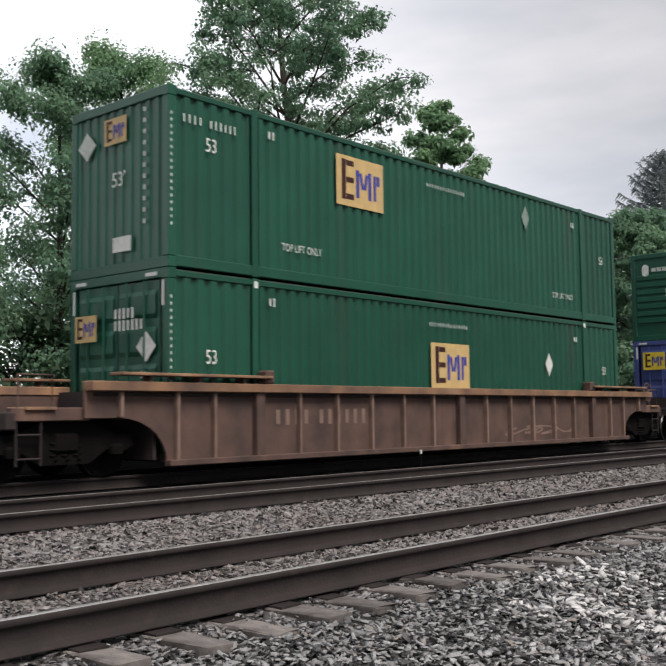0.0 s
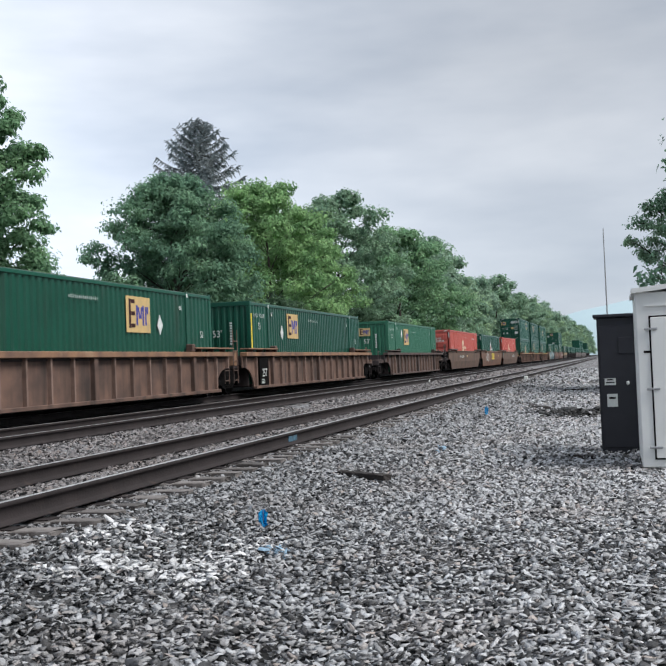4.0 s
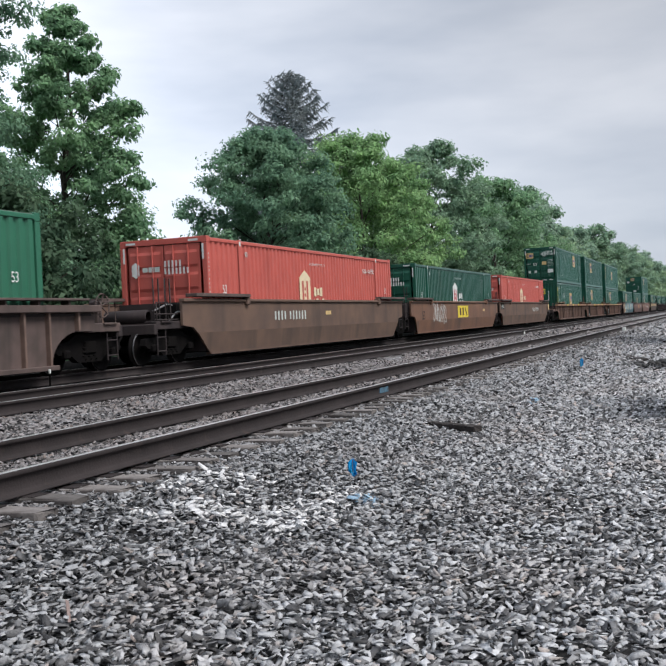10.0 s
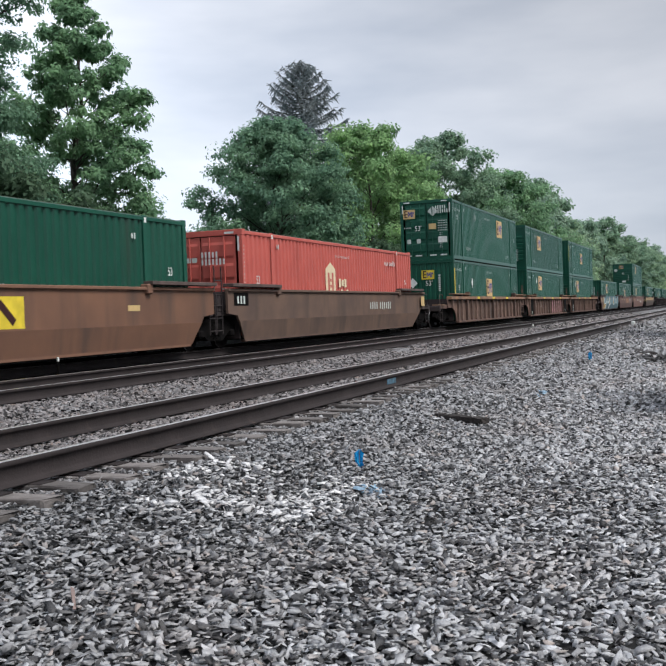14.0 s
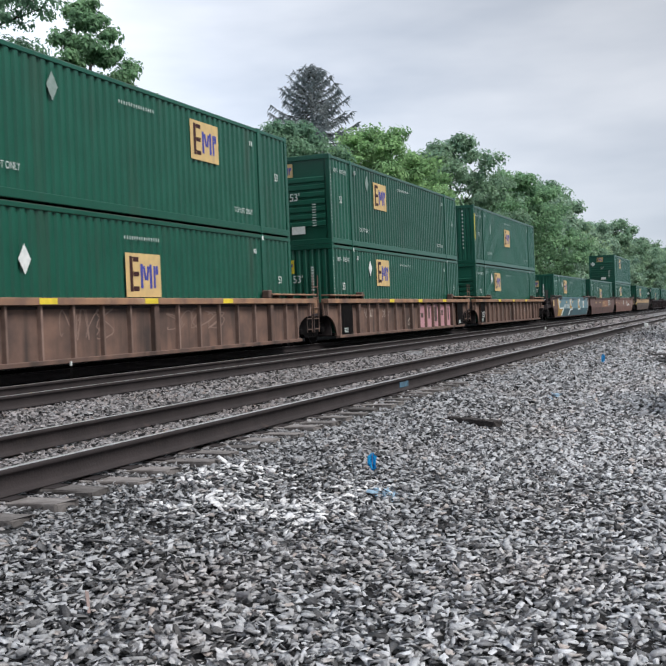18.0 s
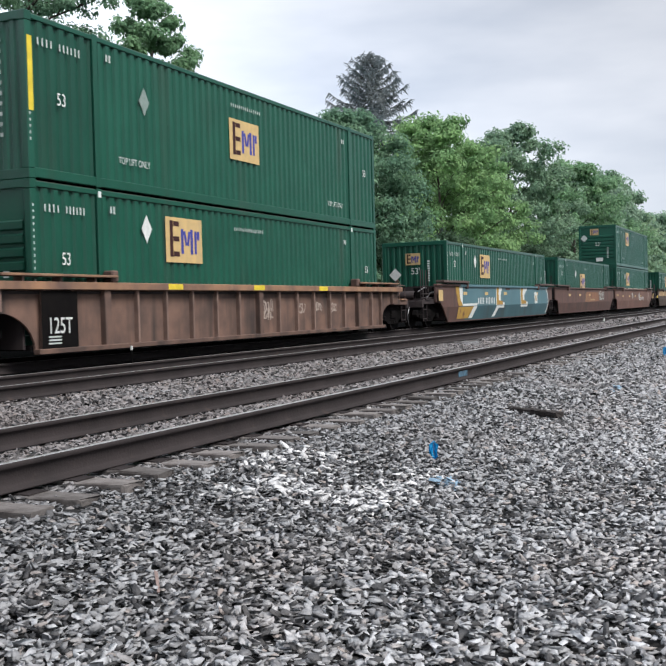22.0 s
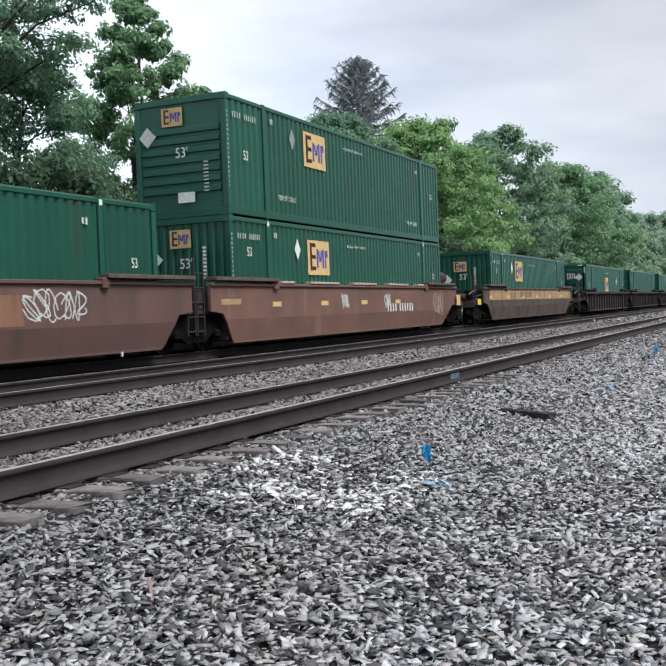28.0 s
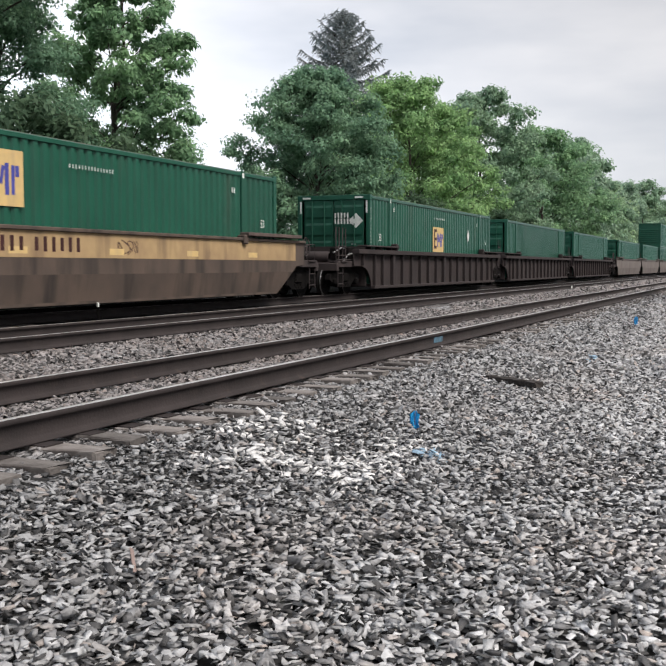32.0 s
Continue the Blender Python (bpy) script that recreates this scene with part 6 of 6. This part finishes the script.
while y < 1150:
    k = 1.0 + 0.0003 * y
    plant("oak_tree" if i % 3 else "maple_tree", ("mid-green tree in the long row along the line", "green tree with haze painted into its leaves in the long row along the line", "bright rounded tree in the long row along the line")[i % 3],
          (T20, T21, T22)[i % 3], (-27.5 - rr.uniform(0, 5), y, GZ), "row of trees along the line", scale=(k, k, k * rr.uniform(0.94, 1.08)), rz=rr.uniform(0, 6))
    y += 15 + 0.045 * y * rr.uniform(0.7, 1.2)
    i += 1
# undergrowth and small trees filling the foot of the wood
# darker leaf colour: shade under the wood's edge is painted in
LEAF_S = leaf_mat("undergrowth_leaves_painted_shade", (0.115, 0.185, 0.11))
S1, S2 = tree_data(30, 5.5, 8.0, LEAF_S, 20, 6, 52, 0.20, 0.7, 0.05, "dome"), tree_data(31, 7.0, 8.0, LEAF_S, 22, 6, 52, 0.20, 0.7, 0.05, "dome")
y, i = 4.0, 0
while y < 150:
    plant("shrub", "dense green shrub painted dark as shade at the foot of the trees", (S1, S2)[i % 2], (-21.5 - rr.uniform(0, 1.5) - (2.5 if i % 2 else 0), y, GZ), "undergrowth behind the train", "shrub", scale=(1, 1, rr.uniform(0.75, 1.05) * (0.42 if 34.0 < y < 57.0 else 1.0)), rz=rr.uniform(0, 6))
    y += rr.uniform(4.2, 6.2)
    i += 1
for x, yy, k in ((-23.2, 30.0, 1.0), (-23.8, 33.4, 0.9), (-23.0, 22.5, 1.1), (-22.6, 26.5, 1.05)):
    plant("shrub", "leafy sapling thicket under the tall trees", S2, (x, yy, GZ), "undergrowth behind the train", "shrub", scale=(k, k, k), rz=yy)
# trees beside the cabinets and the far wood on that side
plant("maple_tree", "dark leafy tree standing behind the grey cabinet", tree_data(40, 13.6, 10.6, LEAF_C, 60, 8, 44, 0.22, 0.85, 0.06, "dome"), (6.15, 41.0, -0.6))
plant("maple_tree", "small sprawling tree beside a taller one", tree_data(41, 8.2, 4.2, LEAF_D, 16, 6, 46, 0.13, 0.42, 0.66), (2.55, 43.0, -0.6))
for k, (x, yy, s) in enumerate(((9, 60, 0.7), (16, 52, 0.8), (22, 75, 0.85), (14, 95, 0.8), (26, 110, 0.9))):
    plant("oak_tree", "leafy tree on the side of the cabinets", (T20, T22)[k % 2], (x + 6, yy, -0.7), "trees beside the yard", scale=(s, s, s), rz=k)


# ---- the distance ----
def ridge():
    V, F = [], []
    n = 90
    for i in range(n):
        x = -900 + 2400 * i / (n - 1)
        h = float(np.interp(x, [-900, -300, -120, -60, 24, 120, 400, 1500], [20, 45, 88, 104, 118, 128, 150, 120])) + 4 * noise.noise((x * 0.01, 0, 3))
        for j in range(5):
            V.append((x, 2000 + 260 * (j / 4) ** 1.5, -6 + h * math.sin(math.pi / 2 * j / 4)))
    for i in range(n - 1):
        for j in range(4):
            F.append((i * 5 + j, (i + 1) * 5 + j, (i + 1) * 5 + j + 1, i * 5 + j + 1))
    tagged(new("backdrop", mesh_np("backdrop", V, F, HILL, True)), "wooded ridge with haze painted in as pale blue-green", "hill", kind="structure")


ridge()


# ---- cabinets and lineside things ----
def black_cabinet():
    c = thing("signal_cabinet", "tall black steel lineside cabinet with white labels", "cabinet", at=(0.05, 15.8, -0.52))
    box("body", 0.56, 0.6, 2.02, BLACKCAB, c, (0, 0, 0.04), 0.012)
    box("roof", 0.66, 0.7, 0.05, BLACKCAB, c, (0, 0, 2.06), 0.01)
    box("plinth", 0.5, 0.52, 0.06, BLACKST, c, (0, 0, 0))
    d = box("door", 0.5, 0.02, 1.8, BLACKCAB, c, (0.0, -0.31, 0.14), 0.006)
    box("vent_panel", 0.2, 0.015, 0.24, BLACKCAB, d, (0.12, -0.015, 1.38), 0.004)
    box("label_plate", 0.16, 0.008, 0.10, WHITE, d, (-0.12, -0.014, 0.92), 0.0, "white printed label")
    box("label_plate", 0.15, 0.008, 0.19, WHITE, d, (-0.10, -0.014, 0.60), 0.0, "white printed label")
    decal("print_bar", [rect(-0.12, 1.0, 0.09, 0.02), rect(-0.12, 0.96, 0.12, 0.02)], BLACKST, d, False, -0.02)
    decal("print_bar", [rect(-0.10, 0.73, 0.09, 0.03)], BLACKST, d, False, -0.02)
    box("latch", 0.045, 0.03, 0.05, WHITE, d, (0.13, -0.02, 0.92), 0.01, "bright latch")
    for q in (0.3, 0.95, 1.6):
        box("hinge", 0.02, 0.03, 0.09, BLACKCAB, d, (0.26, -0.01, q))


def grey_cabinet():
    c = thing("relay_cabinet", "light grey steel relay cabinet with a hinged door", "cabinet", at=(1.13, 14.1, -0.54))
    box("body", 1.68, 1.7, 2.2, GREYCAB, c, (0, 0, 0.1), 0.012)
    part("roof", prism("roof", [(-0.88, 2.29), (0.93, 2.45), (0.93, 2.51), (-0.88, 2.35)], 1.84, GREYCAB, "y"), None, c, "sloping sheet roof")
    for x in (-0.7, 0.7):
        for yy in (-0.7, 0.7):
            box("foot", 0.12, 0.12, 0.12, GALV, c, (x, yy, 0))
    box("door_seal", 1.42, 0.006, 1.80, BLACKST, c, (0.02, -0.853, 0.20), 0.0, "dark rubber seal round the door")
    d = box("door", 1.38, 0.025, 1.76, GREYCAB, c, (0.02, -0.866, 0.22), 0.006)
    for q in (0.12, 0.85, 1.6):
        box("hinge", 0.16, 0.03, 0.03, GALV, d, (-0.69, -0.015, q), 0.006, "bare metal hinge strap")
    for i in range(7):
        box("louver", 0.3, 0.02, 0.018, GREYCAB, d, (-0.35, -0.02, 0.5 + 0.05 * i))
    decal("print_bar", [rect(-0.72, 1.55, 0.09, 0.03)], BLACKST, c, False, -0.856)
    box("drip_edge", 1.5, 0.03, 0.02, GREYCAB, c, (0.02, -0.865, 2.12))


def mast():
    c = thing("antenna_mast", "thin grey antenna mast behind the cabinets", "mast", at=(-0.12, 26.0, -0.55))
    v, f = tube([(0, 0, 0), (0, 0, 2.5), (0, 0, 4.68)], [0.03, 0.018, 0.012], 8)
    part("pole", mesh_py("pole", v, f, GALV, True), None, c)
    box("base_plate", 0.25, 0.25, 0.03, GALV, c, (0, 0, 0))


def flag(at, h, label):
    c = thing("marker_flag", label, "marker flag", "blue markers in the ballast", at)
    v, f = tube([(0, 0, 0), (0.005, 0, h)], [0.004, 0.003], 6)
    part("wire", mesh_py("wire", v, f, GALV, True), None, c)
    bm = bmesh.new()
    n = 5
    vs = [[bm.verts.new((-0.043 + 0.086 * i / n + 0.006 * math.sin(j * 2), 0.018 * math.sin(i * 1.7 + j), h * (0.05 + 0.95 * j / 4) * (1 - 0.08 * abs(i - n / 2)))) for j in range(5)] for i in range(n + 1)]
    for i in range(n):
        for j in range(4):
            bm.faces.new((vs[i][j], vs[i + 1][j], vs[i + 1][j + 1], vs[i][j + 1]))
    bmesh.ops.solidify(bm, geom=list(bm.faces), thickness=0.002)
    part("ribbon", bm, BLUEFLAG, c, "crumpled bright blue ribbon")


def plank(name, label, at, size, rz, material, tilt=0.0):
    bm = bmesh.new()
    bmesh.ops.create_cube(bm, size=1.0)
    for v in bm.verts:
        v.co = Vector((v.co.x * size[0], v.co.y * size[1], v.co.z * size[2]))
    bmesh.ops.subdivide_edges(bm, edges=[e for e in bm.edges if abs(e.verts[0].co.x - e.verts[1].co.x) > size[0] * 0.5], cuts=4)
    bmesh.ops.bevel(bm, geom=list(bm.edges), offset=min(size) * 0.12, segments=1, affect="EDGES")
    r = random.Random(name + str(at[0]))
    for v in bm.verts:
        v.co += Vector((r.uniform(-1, 1) * 0.02, r.uniform(-1, 1) * size[1] * 0.08, r.uniform(-1, 1) * size[2] * 0.15))
    me = bpy.data.meshes.new(name)
    fix(bm, me)
    me.materials.append(material)
    ob = tagged(new(name, me), label, "timber")
    ob.location, ob.rotation_euler = at, (0, radians(tilt), radians(rz))
    return ob


def white_marker(at, size, label):
    ob = tagged(new("white_marker", box_mesh("white_marker", *size, WHITE, min(size) * 0.15)), label, "marker")
    ob.location = at


black_cabinet()
grey_cabinet()
mast()
flag((-3.04, 8.43, -0.44), 0.21, "blue ribbon flag standing in the ballast")
flag((-3.12, 25.2, -0.45), 0.28, "blue ribbon flag farther along in the ballast")
DARKWOOD = mat("dark_rotten_wood", (0.03, 0.025, 0.023), 0.9, bump=0.6, bscale=18)
PALEWOOD = mat("pale_split_wood", (0.27, 0.20, 0.18), 0.8, bump=0.4, bscale=30)
plank("timber_offcut", "dark rotten timber lying on the ballast", (-3.03, 11.95, -0.352), (0.92, 0.12, 0.075), -33, DARKWOOD)
plank("wood_splinter", "pale reddish wood splinter lying on the stones", (-2.98, 4.12, -0.375), (0.25, 0.016, 0.014), 128, PALEWOOD, -9)
plank("timber_offcut", "dark broken timber beside the track", (-2.35, 29.4, -0.42), (3.6, 0.3, 0.12), -72, DARKWOOD)
plank("timber_offcut", "short dark timber on the far ballast", (-1.56, 41.3, -0.43), (0.9, 0.5, 0.16), -15, DARKWOOD)
plank("timber_offcut", "thin dark timber on the far ballast", (-2.25, 40.8, -0.45), (0.7, 0.25, 0.1), 10, DARKWOOD)
plank("timber_offcut", "small dark wood scrap among the stones", (-0.5, 14.9, -0.45), (0.5, 0.12, 0.06), -30, DARKWOOD)
plank("white_board", "white board lying beside the track", (-3.3, 55.8, -0.40), (1.1, 0.2, 0.08), -30, WHITE)
white_marker((-11.9, 16.02, 0.235), (0.04, 0.04, 0.085), "white cap of a short stake between the tracks")
plank("stake", "dark wooden stake with a white cap", (-11.9, 16.02, 0.015), (0.02, 0.02, 0.43), 0, BLACKST)
white_marker((-9.4, 51.8, -0.2), (0.25, 0.3, 0.26), "white painted lineside box between the tracks")
white_marker((-8.6, 56.0, -0.2), (0.35, 1.3, 0.09), "white board lying between the tracks")
white_marker((-4.55, 54.0, -0.3), (0.2, 0.2, 0.3), "white painted block beside the near rail")


# ---- what moves ----
def motions():
    for ob, c, z in MOVERS:
        walk(ob, [(t, pose(TRAIN_X, c - d, z)) for t, d in TRAVEL])
    ts, ds = [t for t, d in TRAVEL], [d for t, d in TRAVEL]
    turns = [(i / 15, float(np.interp(i / 15, ts, ds)) / 0.42) for i in range(481)]
    for w in WHEELS:
        p = w.location.copy()
        walk(w, [(t, pose(p.x, p.y, p.z, math.degrees(a) % 360)) for t, a in turns])


motions()
